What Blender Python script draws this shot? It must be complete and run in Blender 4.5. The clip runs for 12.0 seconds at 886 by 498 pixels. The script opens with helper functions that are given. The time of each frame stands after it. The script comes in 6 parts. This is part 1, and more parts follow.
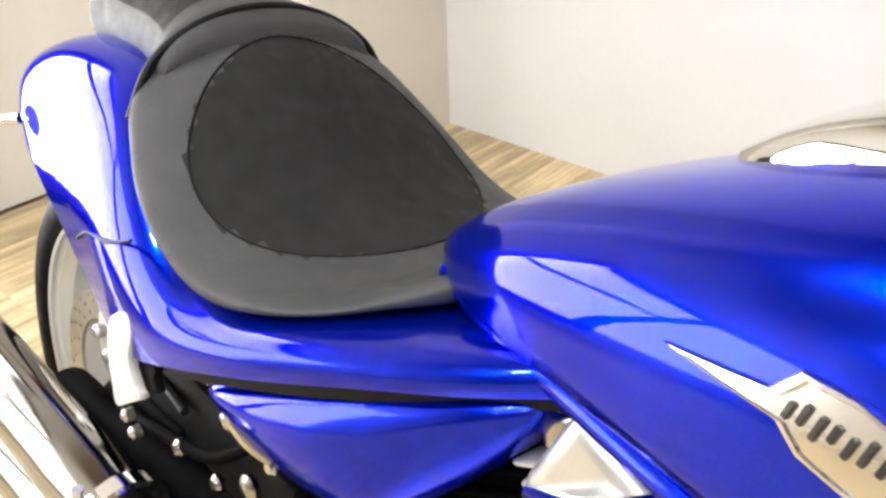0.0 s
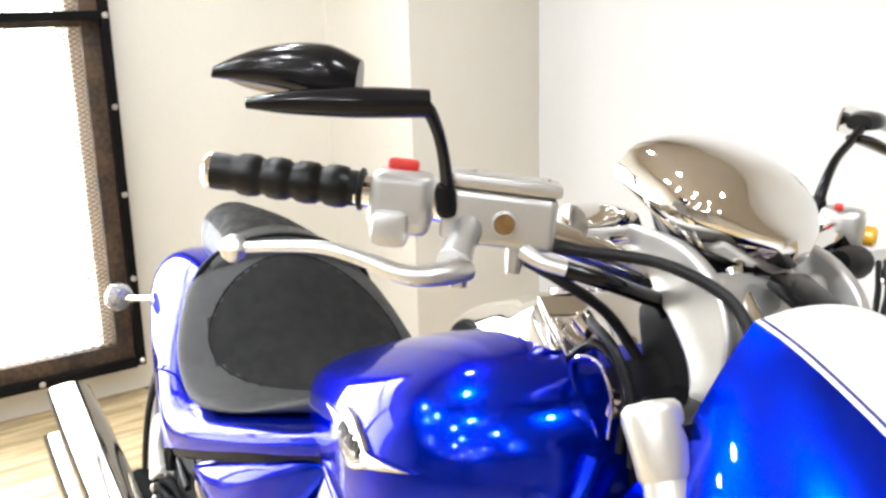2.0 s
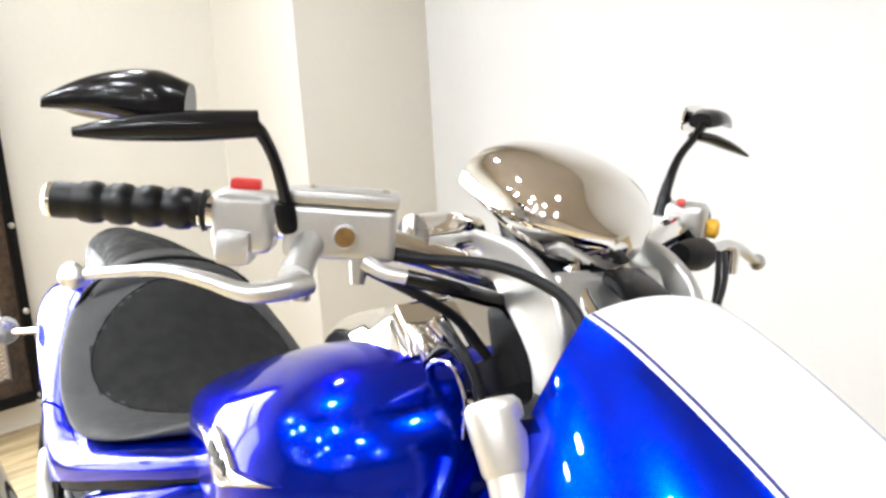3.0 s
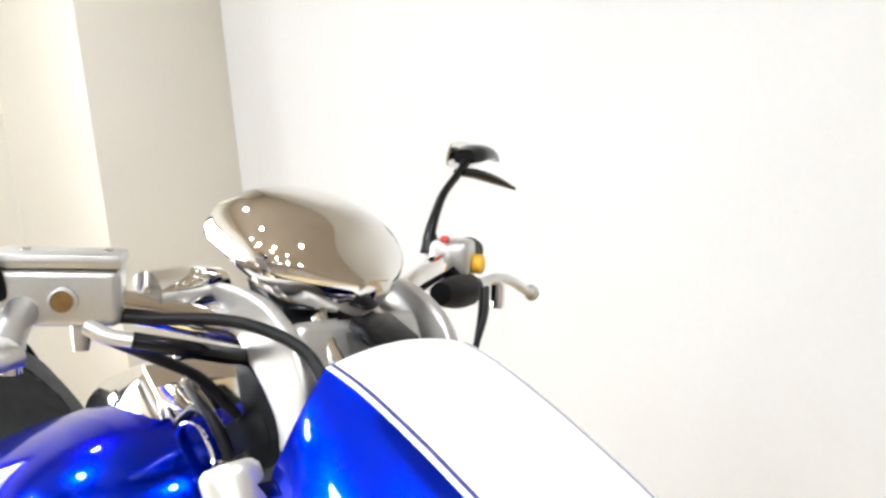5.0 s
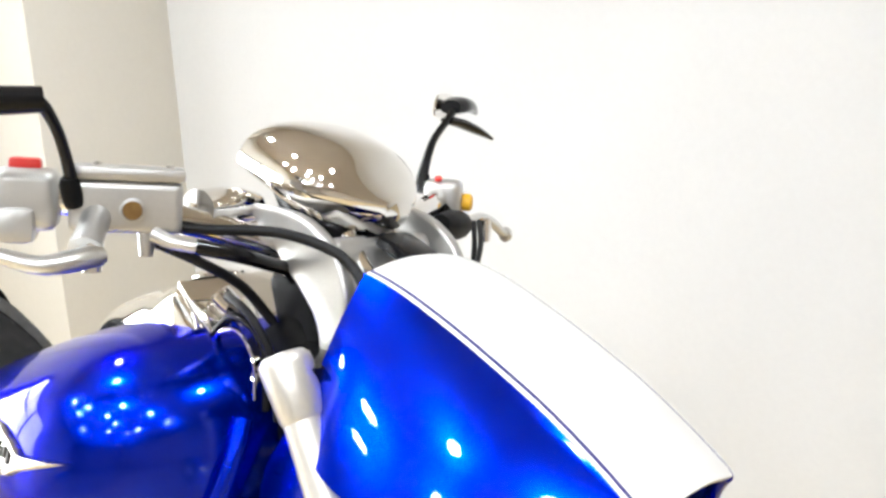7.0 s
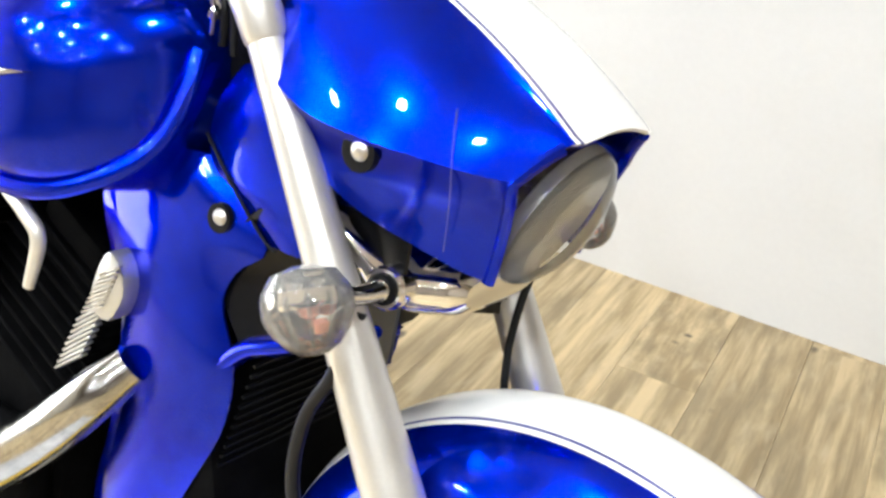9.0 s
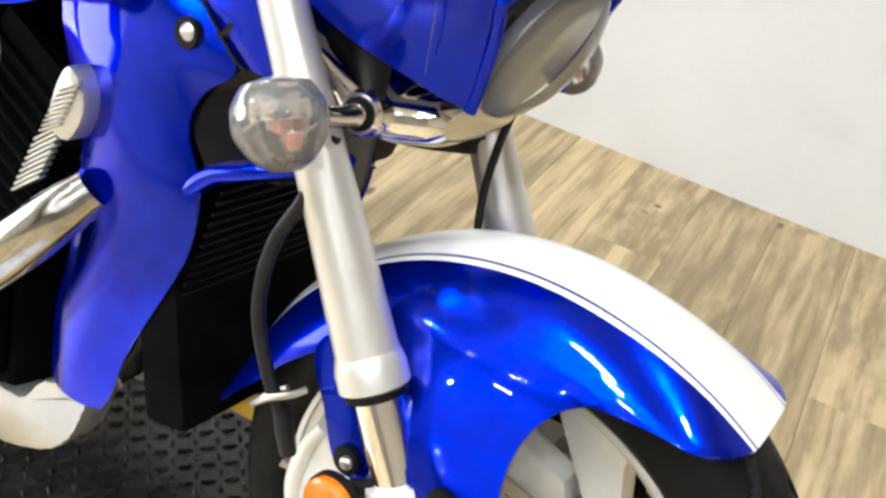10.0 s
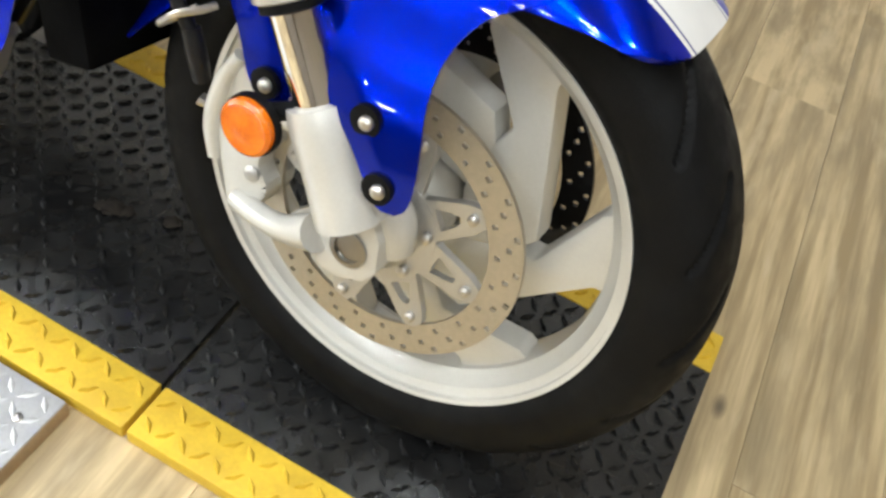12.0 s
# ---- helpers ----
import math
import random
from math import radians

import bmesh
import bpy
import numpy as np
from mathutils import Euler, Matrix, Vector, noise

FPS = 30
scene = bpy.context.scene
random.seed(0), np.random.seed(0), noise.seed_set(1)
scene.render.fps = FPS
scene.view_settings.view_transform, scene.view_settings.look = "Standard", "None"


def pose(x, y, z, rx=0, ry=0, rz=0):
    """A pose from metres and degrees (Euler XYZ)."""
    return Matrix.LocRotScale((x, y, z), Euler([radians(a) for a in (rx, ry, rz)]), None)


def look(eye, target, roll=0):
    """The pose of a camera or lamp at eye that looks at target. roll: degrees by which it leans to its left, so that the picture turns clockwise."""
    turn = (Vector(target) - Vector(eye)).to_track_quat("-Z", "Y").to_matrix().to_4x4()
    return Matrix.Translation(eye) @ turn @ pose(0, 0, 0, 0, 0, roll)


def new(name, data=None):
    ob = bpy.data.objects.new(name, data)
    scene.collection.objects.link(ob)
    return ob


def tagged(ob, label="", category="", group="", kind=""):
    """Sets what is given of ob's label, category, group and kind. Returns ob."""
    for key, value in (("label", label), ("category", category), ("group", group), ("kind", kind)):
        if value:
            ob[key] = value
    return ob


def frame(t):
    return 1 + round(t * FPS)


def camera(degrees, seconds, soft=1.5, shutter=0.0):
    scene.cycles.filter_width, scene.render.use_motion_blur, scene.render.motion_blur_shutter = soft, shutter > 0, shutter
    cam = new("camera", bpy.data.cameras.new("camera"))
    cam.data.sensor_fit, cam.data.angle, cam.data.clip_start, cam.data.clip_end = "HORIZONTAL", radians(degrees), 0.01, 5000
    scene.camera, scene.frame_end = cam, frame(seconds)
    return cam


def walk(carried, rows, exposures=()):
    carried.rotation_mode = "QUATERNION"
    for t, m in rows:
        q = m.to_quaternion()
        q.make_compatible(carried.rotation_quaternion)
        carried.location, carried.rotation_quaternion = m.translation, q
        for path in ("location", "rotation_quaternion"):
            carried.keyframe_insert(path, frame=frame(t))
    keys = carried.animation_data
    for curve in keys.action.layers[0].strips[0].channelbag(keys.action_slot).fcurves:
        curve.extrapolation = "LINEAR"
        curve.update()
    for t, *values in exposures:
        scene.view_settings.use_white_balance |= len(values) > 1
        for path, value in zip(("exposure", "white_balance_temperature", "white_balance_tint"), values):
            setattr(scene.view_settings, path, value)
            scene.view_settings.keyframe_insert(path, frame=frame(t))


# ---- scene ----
cam = camera(50.0, 12.0, soft=2.8)
PATH = [
    (0, -0.5475, -0.4598, 1.1720, 60.56, 2.09, 46.73),
    (0.5, -0.3352, -0.5535, 1.2401, 69.60, 3.45, 52.52),
    (1, -0.1378, -0.5421, 1.2469, 70.61, 2.11, 56.84),
    (1.5, 0.0611, -0.4597, 1.2737, 73.29, -0.23, 62.40),
    (2, 0.1246, -0.4404, 1.2839, 75.62, 1.35, 60.48),
    (2.5, 0.1498, -0.4184, 1.2840, 75.86, 2.02, 57.45),
    (3, 0.1752, -0.3997, 1.2877, 76.00, 3.31, 54.88),
    (3.5, 0.1881, -0.3774, 1.2842, 75.48, 4.32, 51.89),
    (5.5, 0.2069, -0.3101, 1.2922, 77.72, 4.09, 43.84),
    (6, 0.2086, -0.3064, 1.2935, 77.98, 4.25, 44.05),
    (6.5, 0.2181, -0.3519, 1.2799, 77.59, 3.78, 44.09),
    (7, 0.2151, -0.4746, 1.2693, 75.83, 2.29, 39.56),
    (7.2, 0.2039, -0.5119, 1.2573, 74.04, -0.27, 37.85),
    (8.8, 0.2413, -0.5838, 1.1702, 64.91, -4.00, 35.26),
    (9, 0.2429, -0.5886, 1.1642, 63.59, -5.01, 35.53),
    (9.5, 0.2380, -0.5885, 1.1413, 60.12, -6.57, 35.33),
    (10, 0.2353, -0.5844, 1.1141, 56.12, -8.35, 35.12),
    (10.5, 0.2392, -0.5801, 1.0759, 51.23, -9.74, 34.46),
    (11, 0.2476, -0.5893, 1.0416, 47.26, -11.14, 34.33),
    (11.5, 0.2622, -0.5889, 1.0201, 42.29, -11.41, 33.04),
    (12, 0.2720, -0.5923, 1.0100, 40.58, -10.61, 32.08),
]
walk(cam, [(t, pose(x, y, z, rx, ry, rz)) for t, x, y, z, rx, ry, rz in PATH], [(0.0, -0.40, 6250, 10), (0.8, -0.28, 6200, 9), (2.5, -0.29, 6050, 8), (7.0, -0.32, 6000, 7), (9.0, -0.28, 6000, 6), (10.5, -0.50, 6050, 6), (12.0, -0.84, 6100, 5)])

# ---- light ----
world = bpy.data.worlds.new("world")
scene.world = world
world.use_nodes = True
world.node_tree.nodes["Background"].inputs[0].default_value = (0.80, 0.88, 1.0, 1)
world.node_tree.nodes["Background"].inputs[1].default_value = 0.2


def lamp(name, m, size, watts, colour, size_y=None, shape="RECTANGLE", spread=180):
    d = bpy.data.lights.new(name, "AREA")
    d.shape, d.size, d.energy, d.color, d.spread = shape, size, watts, colour, radians(spread)
    d.size_y = size_y or size
    ob = new(name, d)
    ob.matrix_world = m
    return ob


FLOOR, CEIL = -0.025, 2.75
# daylight through the gated opening
lamp("gate_daylight", look((-3.12, -0.55, 0.92), (-1.0, -0.55, 0.9)), 1.15, 58, (1.0, 0.99, 0.98), 1.50)


# ---- materials ----
def nodes_of(name):
    m = bpy.data.materials.new(name)
    m.use_nodes = True
    return m, m.node_tree, m.node_tree.nodes["Principled BSDF"]


def mat(name, c, rough=0.5, metal=0.0, coat=0.0, c2=None, scale=8.0, fine=0.0, fine_scale=120.0, rough2=None, bump=0.0, bump_scale=60.0,
        stretch=(1, 1, 1), ior=1.45, transmission=0.0, emit=0.0, rand=0.0, spec=0.5, coat_ior=1.5, tint=None):
    """A procedural surface: two colours mixed by a broad and a fine noise, a roughness that varies and a fine relief."""
    m, t, b = nodes_of(name)
    b.inputs["Base Color"].default_value = (*c, 1)
    b.inputs["Roughness"].default_value, b.inputs["Metallic"].default_value = rough, metal
    b.inputs["Coat Weight"].default_value, b.inputs["Coat Roughness"].default_value = coat, 0.02
    b.inputs["IOR"].default_value, b.inputs["Transmission Weight"].default_value = ior, transmission
    b.inputs["Specular IOR Level"].default_value, b.inputs["Coat IOR"].default_value = spec, coat_ior
    if tint:
        b.inputs["Specular Tint"].default_value = (*tint, 1)
    if emit:
        b.inputs["Emission Color"].default_value, b.inputs["Emission Strength"].default_value = (*c, 1), emit
    co = t.nodes.new("ShaderNodeTexCoord")
    mp = t.nodes.new("ShaderNodeMapping")
    mp.inputs["Scale"].default_value = stretch
    t.links.new(co.outputs["Object"], mp.inputs["Vector"])

    def noise_node(s, detail=5.0):
        n = t.nodes.new("ShaderNodeTexNoise")
        n.inputs["Scale"].default_value, n.inputs["Detail"].default_value = s, detail
        t.links.new(mp.outputs[0], n.inputs["Vector"])
        return n

    if c2:
        n1, n2 = noise_node(scale), noise_node(fine_scale, 3.0)
        add = t.nodes.new("ShaderNodeMath")
        add.operation, add.inputs[1].default_value = "MULTIPLY_ADD", fine
        t.links.new(n2.outputs["Fac"], add.inputs[0])
        t.links.new(n1.outputs["Fac"], add.inputs[2])
        r = t.nodes.new("ShaderNodeMapRange")
        r.inputs["From Min"].default_value, r.inputs["From Max"].default_value = 0.32 + 0.5 * fine, 0.68 + 0.5 * fine
        t.links.new(add.outputs[0], r.inputs["Value"])
        mix = t.nodes.new("ShaderNodeMix")
        mix.data_type = "RGBA"
        mix.inputs[6].default_value, mix.inputs[7].default_value = (*c, 1), (*c2, 1)
        t.links.new(r.outputs[0], mix.inputs[0])
        last = mix.outputs[2]
        if rand:
            oi = t.nodes.new("ShaderNodeObjectInfo")
            hs = t.nodes.new("ShaderNodeHueSaturation")
            rr = t.nodes.new("ShaderNodeMapRange")
            rr.inputs["To Min"].default_value, rr.inputs["To Max"].default_value = 1 - rand, 1 + rand
            t.links.new(oi.outputs["Random"], rr.inputs["Value"])
            t.links.new(rr.outputs[0], hs.inputs["Value"])
            t.links.new(last, hs.inputs["Color"])
            last = hs.outputs[0]
        t.links.new(last, b.inputs["Base Color"])
    if rough2 is not None:
        n3 = noise_node(scale * 2.7)
        r3 = t.nodes.new("ShaderNodeMapRange")
        r3.inputs["From Min"].default_value, r3.inputs["From Max"].default_value = 0.35, 0.65
        r3.inputs["To Min"].default_value, r3.inputs["To Max"].default_value = rough, rough2
        t.links.new(n3.outputs["Fac"], r3.inputs["Value"])
        t.links.new(r3.outputs[0], b.inputs["Roughness"])
    if bump:
        n4 = noise_node(bump_scale, 4.0)
        bp = t.nodes.new("ShaderNodeBump")
        bp.inputs["Strength"].default_value, bp.inputs["Distance"].default_value = bump, 0.002
        t.links.new(n4.outputs["Fac"], bp.inputs["Height"])
        t.links.new(bp.outputs[0], b.inputs["Normal"])
    return m


BLUE = mat("pearl_blue_paint", (0.0002, 0.0115, 0.42), 0.22, 0.87, 0.92, (0.0004, 0.018, 0.52), 40.0, 0.6, 900.0, spec=0.0, coat_ior=1.33, tint=(0.01, 0.12, 1.0))
WHITE = mat("white_stripe_paint", (0.71, 0.70, 0.68), 0.35, 0.0, 0.8, (0.67, 0.66, 0.645), 30.0, 0.4, 600.0)
PIN = mat("dark_blue_pinstripe", (0.03, 0.035, 0.16), 0.35, 0.1, 0.8, (0.04, 0.04, 0.2), 60.0, 0.4)
CHROME = mat("chrome", (0.86, 0.85, 0.83), 0.035, 1.0, 0.0, (0.83, 0.82, 0.80), 6.0, 0.2, 200.0, rough2=0.07)
SATINCHROME = mat("brushed_chrome", (0.66, 0.64, 0.61), 0.16, 1.0, 0.0, (0.58, 0.56, 0.53), 8.0, 0.3, 200.0, rough2=0.24)
PIPECHROME = mat("silencer_chrome", (0.31, 0.295, 0.275), 0.06, 1.0, 0.0, (0.26, 0.247, 0.23), 8.0, 0.3, 200.0, rough2=0.12)
SILVER = mat("silver_painted_alloy", (0.55, 0.545, 0.53), 0.32, 0.8, 0.2, (0.49, 0.485, 0.47), 12.0, 0.4, 300.0, rough2=0.42, bump=0.05, bump_scale=220.0)
FORKWHITE = mat("satin_silver_fork", (0.62, 0.60, 0.56), 0.30, 0.6, 0.2, (0.56, 0.54, 0.50), 9.0, 0.3, 300.0, rough2=0.38)
RIMPAINT = mat("silver_wheel_paint", (0.66, 0.65, 0.61), 0.38, 0.35, 0.5, (0.60, 0.59, 0.55), 10.0, 0.4, 300.0, rough2=0.45)
BLACKP = mat("black_plastic", (0.0022, 0.0022, 0.0025), 0.50, 0.0, 0.0, (0.0045, 0.0045, 0.0048), 20.0, 0.5, 300.0, rough2=0.55, bump=0.15, bump_scale=500.0, spec=0.15)
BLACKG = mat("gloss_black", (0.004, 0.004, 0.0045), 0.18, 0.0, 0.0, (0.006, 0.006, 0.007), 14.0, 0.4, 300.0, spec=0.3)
RUBBER = mat("tyre_rubber", (0.0035, 0.0035, 0.0038), 0.45, 0.0, 0.0, (0.0065, 0.0065, 0.0065), 14.0, 0.5, 240.0, rough2=0.68, bump=0.25, bump_scale=420.0, spec=0.14)
GRIPR = mat("glossy_grip_rubber", (0.004, 0.004, 0.0042), 0.32, 0.0, 0.0, (0.007, 0.007, 0.007), 30.0, 0.5, 300.0, rough2=0.45, spec=0.3)
HOSE = mat("hose_rubber", (0.007, 0.007, 0.008), 0.42, 0.0, 0.0, (0.011, 0.011, 0.012), 30.0, 0.5, spec=0.25)
SEATV = mat("grey_black_vinyl", (0.032, 0.032, 0.033), 0.46, 0.0, 0.0, (0.042, 0.042, 0.042), 18.0, 0.5, 500.0, rough2=0.56, bump=0.4, bump_scale=900.0, spec=0.3)
SEATD = mat("matte_black_vinyl", (0.013, 0.0128, 0.0125), 0.55, 0.0, 0.0, (0.0165, 0.016, 0.0157), 14.0, 0.6, 600.0, rough2=0.78, bump=0.5, bump_scale=1300.0, spec=0.15)
ALLOY = mat("polished_alloy", (0.76, 0.76, 0.75), 0.32, 1.0, 0.0, (0.60, 0.60, 0.59), 14.0, 0.4, 300.0, rough2=0.40)
DARKCHROME = mat("darkened_chrome", (0.42, 0.41, 0.39), 0.10, 1.0, 0.0, (0.30, 0.29, 0.28), 25.0, 0.5, 160.0, rough2=0.2)
DISC = mat("worn_steel_disc", (0.50, 0.45, 0.36), 0.36, 0.75, 0.0, (0.42, 0.38, 0.30), 12.0, 0.6, 160.0, rough2=0.48)
ENGINE = mat("black_engine_casting", (0.002, 0.002, 0.0022), 0.5, 0.0, 0.0, (0.004, 0.004, 0.0042), 24.0, 0.5, 200.0, rough2=0.6, bump=0.3, bump_scale=200.0, spec=0.01)
AMBER = mat("amber_reflector", (0.64, 0.125, 0.001), 0.16, 0.0, 0.35, (0.78, 0.185, 0.002), 60.0, 0.5, 300.0)
REDP = mat("red_plastic", (0.55, 0.025, 0.02), 0.35, 0.0, 0.2, (0.62, 0.035, 0.025), 60.0, 0.5)
YELP = mat("yellow_plastic", (0.80, 0.42, 0.02), 0.4, 0.0, 0.2, (0.85, 0.48, 0.03), 60.0, 0.5)
BRASS = mat("brass_sight_glass", (0.30, 0.19, 0.07), 0.3, 0.7, 0.3, (0.22, 0.13, 0.05), 80.0, 0.5)
def clear_glass(name, tint, milk=0.0, ior=1.7):
    """Thin clear cover: see-through, with a sheen that grows towards grazing."""
    m, t, b = nodes_of(name)
    tr, gl, fr, mx = (t.nodes.new(k) for k in ("ShaderNodeBsdfTransparent", "ShaderNodeBsdfGlossy", "ShaderNodeFresnel", "ShaderNodeMixShader"))
    tr.inputs[0].default_value = (*tint, 1)
    gl.inputs["Roughness"].default_value = 0.04
    fr.inputs["IOR"].default_value = ior
    t.links.new(fr.outputs[0], mx.inputs[0])
    t.links.new(tr.outputs[0], mx.inputs[1])
    t.links.new(gl.outputs[0], mx.inputs[2])
    if milk:
        df, m2 = t.nodes.new("ShaderNodeBsdfDiffuse"), t.nodes.new("ShaderNodeMixShader")
        df.inputs[0].default_value, m2.inputs[0].default_value = (0.85, 0.85, 0.84, 1), milk
        t.links.new(mx.outputs[0], m2.inputs[1])
        t.links.new(df.outputs[0], m2.inputs[2])
        mx = m2
    t.links.new(mx.outputs[0], t.nodes["Material Output"].inputs[0])
    t.nodes.remove(b)
    return m


# The brown floor's reflection is put into the lamp bowl's colour.
LAMPBOWL = mat("floor_tinted_lamp_bowl", (0.16, 0.135, 0.09), 0.16, 0.7, 0.0, (0.10, 0.085, 0.055), 30.0, 0.4, 200.0, rough2=0.26)
GLASS = clear_glass("clear_lens", (0.95, 0.95, 0.93), 0.03, 1.38)
LENSC = clear_glass("clear_cut_lens", (0.97, 0.955, 0.93), 0.10, 1.6)
BULB = mat("pink_bulb", (0.75, 0.30, 0.22), 0.2, 0.0, 0.6, (0.82, 0.4, 0.3), 80.0, 0.3)
TAILRED = mat("red_tail_lens", (0.5, 0.01, 0.01), 0.12, 0.0, 0.8, (0.6, 0.02, 0.015), 60.0, 0.3)
MAROON = mat("maroon_engine_cover", (0.16, 0.012, 0.03), 0.5, 0.0, 0.0, (0.12, 0.01, 0.02), 40.0, 0.5)
GOLD = mat("gold_badge", (0.20, 0.15, 0.07), 0.5, 0.4, 0.0, (0.20, 0.15, 0.07), 60.0, 0.4)
BADGE = mat("dark_badge_letters", (0.03, 0.028, 0.025), 0.35, 0.5, 0.0, (0.05, 0.045, 0.04), 60.0, 0.4)
WALLP = mat("white_wall_paint", (0.72, 0.716, 0.705), 0.55, 0.0, 0.0, (0.68, 0.675, 0.664), 1.3, 0.35, 60.0, rough2=0.72, bump=0.25, bump_scale=160.0)
# Gate walls and pier: a warmer tone than the side wall.
CREAMP = mat("cream_wall", (0.75, 0.722, 0.655), 0.62, 0.0, 0.0, (0.71, 0.682, 0.61), 1.3, 0.35, 60.0, rough2=0.72, bump=0.25, bump_scale=160.0)
TANP = mat("tan_wall_paint", (0.42, 0.37, 0.31), 0.65, 0.0, 0.0, (0.38, 0.335, 0.28), 1.1, 0.35, 50.0, rough2=0.75, bump=0.25, bump_scale=160.0)
CEILP = mat("beige_ceiling_paint", (0.46, 0.41, 0.35), 0.7, 0.0, 0.0, (0.42, 0.375, 0.32), 1.2, 0.3, 60.0, bump=0.3, bump_scale=90.0)


def plank_material():
    """Oiled, worn oak: long grain, grey worn patches, and a few dark knots, shifted from plank to plank."""
    m, t, b = nodes_of("weathered_oak_plank")
    N = t.nodes.new
    co, oi, mp, add = N("ShaderNodeTexCoord"), N("ShaderNodeObjectInfo"), N("ShaderNodeMapping"), N("ShaderNodeVectorMath")
    sc = N("ShaderNodeVectorMath")
    sc.operation, sc.inputs[1].default_value = "SCALE", (0, 0, 0)
    sc.inputs["Scale"].default_value = 37.0
    cmb = N("ShaderNodeCombineXYZ")
    for k in range(3):
        t.links.new(oi.outputs["Random"], cmb.inputs[k])
    t.links.new(cmb.outputs[0], sc.inputs[0])
    t.links.new(co.outputs["Object"], add.inputs[0])
    t.links.new(sc.outputs[0], add.inputs[1])
    t.links.new(add.outputs[0], mp.inputs["Vector"])
    mp.inputs["Scale"].default_value = (22, 1.1, 4)

    def noise_node(src, s_, detail, rough):
        n = N("ShaderNodeTexNoise")
        n.inputs["Scale"].default_value, n.inputs["Detail"].default_value, n.inputs["Roughness"].default_value = s_, detail, rough
        t.links.new(src, n.inputs["Vector"])
        return n.outputs["Fac"]

    def spread(src, a, c, lo=0.0, hi=1.0):
        q = N("ShaderNodeMapRange")
        q.inputs["From Min"].default_value, q.inputs["From Max"].default_value = a, c
        q.inputs["To Min"].default_value, q.inputs["To Max"].default_value = lo, hi
        t.links.new(src, q.inputs["Value"])
        return q.outputs[0]

    def blend(f, a, c):
        q = N("ShaderNodeMix")
        q.data_type = "RGBA"
        for v, k in ((a, 6), (c, 7)):
            if isinstance(v, tuple):
                q.inputs[k].default_value = (*v, 1)
            else:
                t.links.new(v, q.inputs[k])
        t.links.new(f, q.inputs[0])
        return q.outputs[2]

    grain = noise_node(mp.outputs[0], 1.6, 8.0, 0.62)
    col = blend(spread(grain, 0.39, 0.61), (0.33, 0.245, 0.128), (0.62, 0.485, 0.275))
    mw = N("ShaderNodeMapping")
    mw.inputs["Scale"].default_value = (9, 1.8, 2)
    t.links.new(add.outputs[0], mw.inputs["Vector"])
    worn = noise_node(mw.outputs[0], 1.5, 5.0, 0.6)
    col = blend(spread(worn, 0.46, 0.66, 0.0, 0.75), col, (0.27, 0.208, 0.118))
    pale = noise_node(mw.outputs[0], 3.1, 4.0, 0.55)
    col = blend(spread(pale, 0.55, 0.72, 0.0, 0.55), col, (0.60, 0.49, 0.31))
    vo = N("ShaderNodeTexVoronoi")
    mk = N("ShaderNodeMapping")
    mk.inputs["Scale"].default_value = (5.5, 2.6, 0.2)
    t.links.new(add.outputs[0], mk.inputs["Vector"])
    t.links.new(mk.outputs[0], vo.inputs["Vector"])
    vo.inputs["Scale"].default_value = 1.0
    col = blend(spread(vo.outputs["Distance"], 0.035, 0.075, 0.8, 0.0), col, (0.055, 0.040, 0.028))
    hs = N("ShaderNodeHueSaturation")
    t.links.new(spread(oi.outputs["Random"], 0, 1, 0.86, 1.10), hs.inputs["Value"])
    t.links.new(col, hs.inputs["Color"])
    t.links.new(hs.outputs[0], b.inputs["Base Color"])
    t.links.new(spread(grain, 0.3, 0.7, 0.55, 0.38), b.inputs["Roughness"])
    bpn = N("ShaderNodeBump")
    bpn.inputs["Strength"].default_value, bpn.inputs["Distance"].default_value = 0.3, 0.001
    t.links.new(grain, bpn.inputs["Height"])
    t.links.new(bpn.outputs[0], b.inputs["Normal"])
    return m


PLANK = plank_material()
GAP = mat("dark_floor_joint", (0.26, 0.20, 0.14), 0.8, 0.0, 0.0, (0.20, 0.15, 0.105), 12.0, 0.4)
MATB = mat("black_rubber_mat", (0.006, 0.006, 0.0063), 0.18, 0.0, 0.0, (0.014, 0.0137, 0.0133), 9.0, 0.6, 160.0, rough2=0.36, bump=0.3, bump_scale=300.0, spec=0.7)
MATY = mat("yellow_rubber_edge", (0.72, 0.49, 0.035), 0.5, 0.0, 0.0, (0.60, 0.39, 0.03), 16.0, 0.6, 150.0, rough2=0.62, bump=0.3, bump_scale=300.0)
STEEL = mat("bare_alloy_plate", (0.60, 0.60, 0.60), 0.42, 0.6, 0.0, (0.48, 0.48, 0.48), 20.0, 0.5, 200.0, rough2=0.55)
RAWWOOD = mat("pale_raw_timber", (0.45, 0.33, 0.20), 0.6, 0.0, 0.0, (0.34, 0.24, 0.14), 6.0, 0.6, 60.0, stretch=(1, 6, 6))
GATEF = mat("dark_rusty_steel", (0.035, 0.028, 0.025), 0.55, 0.4, 0.0, (0.11, 0.070, 0.042), 7.0, 0.7, 60.0, rough2=0.7, bump=0.4, bump_scale=120.0)
RUSTM = mat("rusty_mesh_wire", (0.26, 0.19, 0.13), 0.55, 0.5, 0.0, (0.40, 0.31, 0.22), 20.0, 0.5)
BOLT = mat("zinc_bolt", (0.6, 0.58, 0.54), 0.3, 0.95, 0.0, (0.5, 0.48, 0.45), 60.0, 0.4)


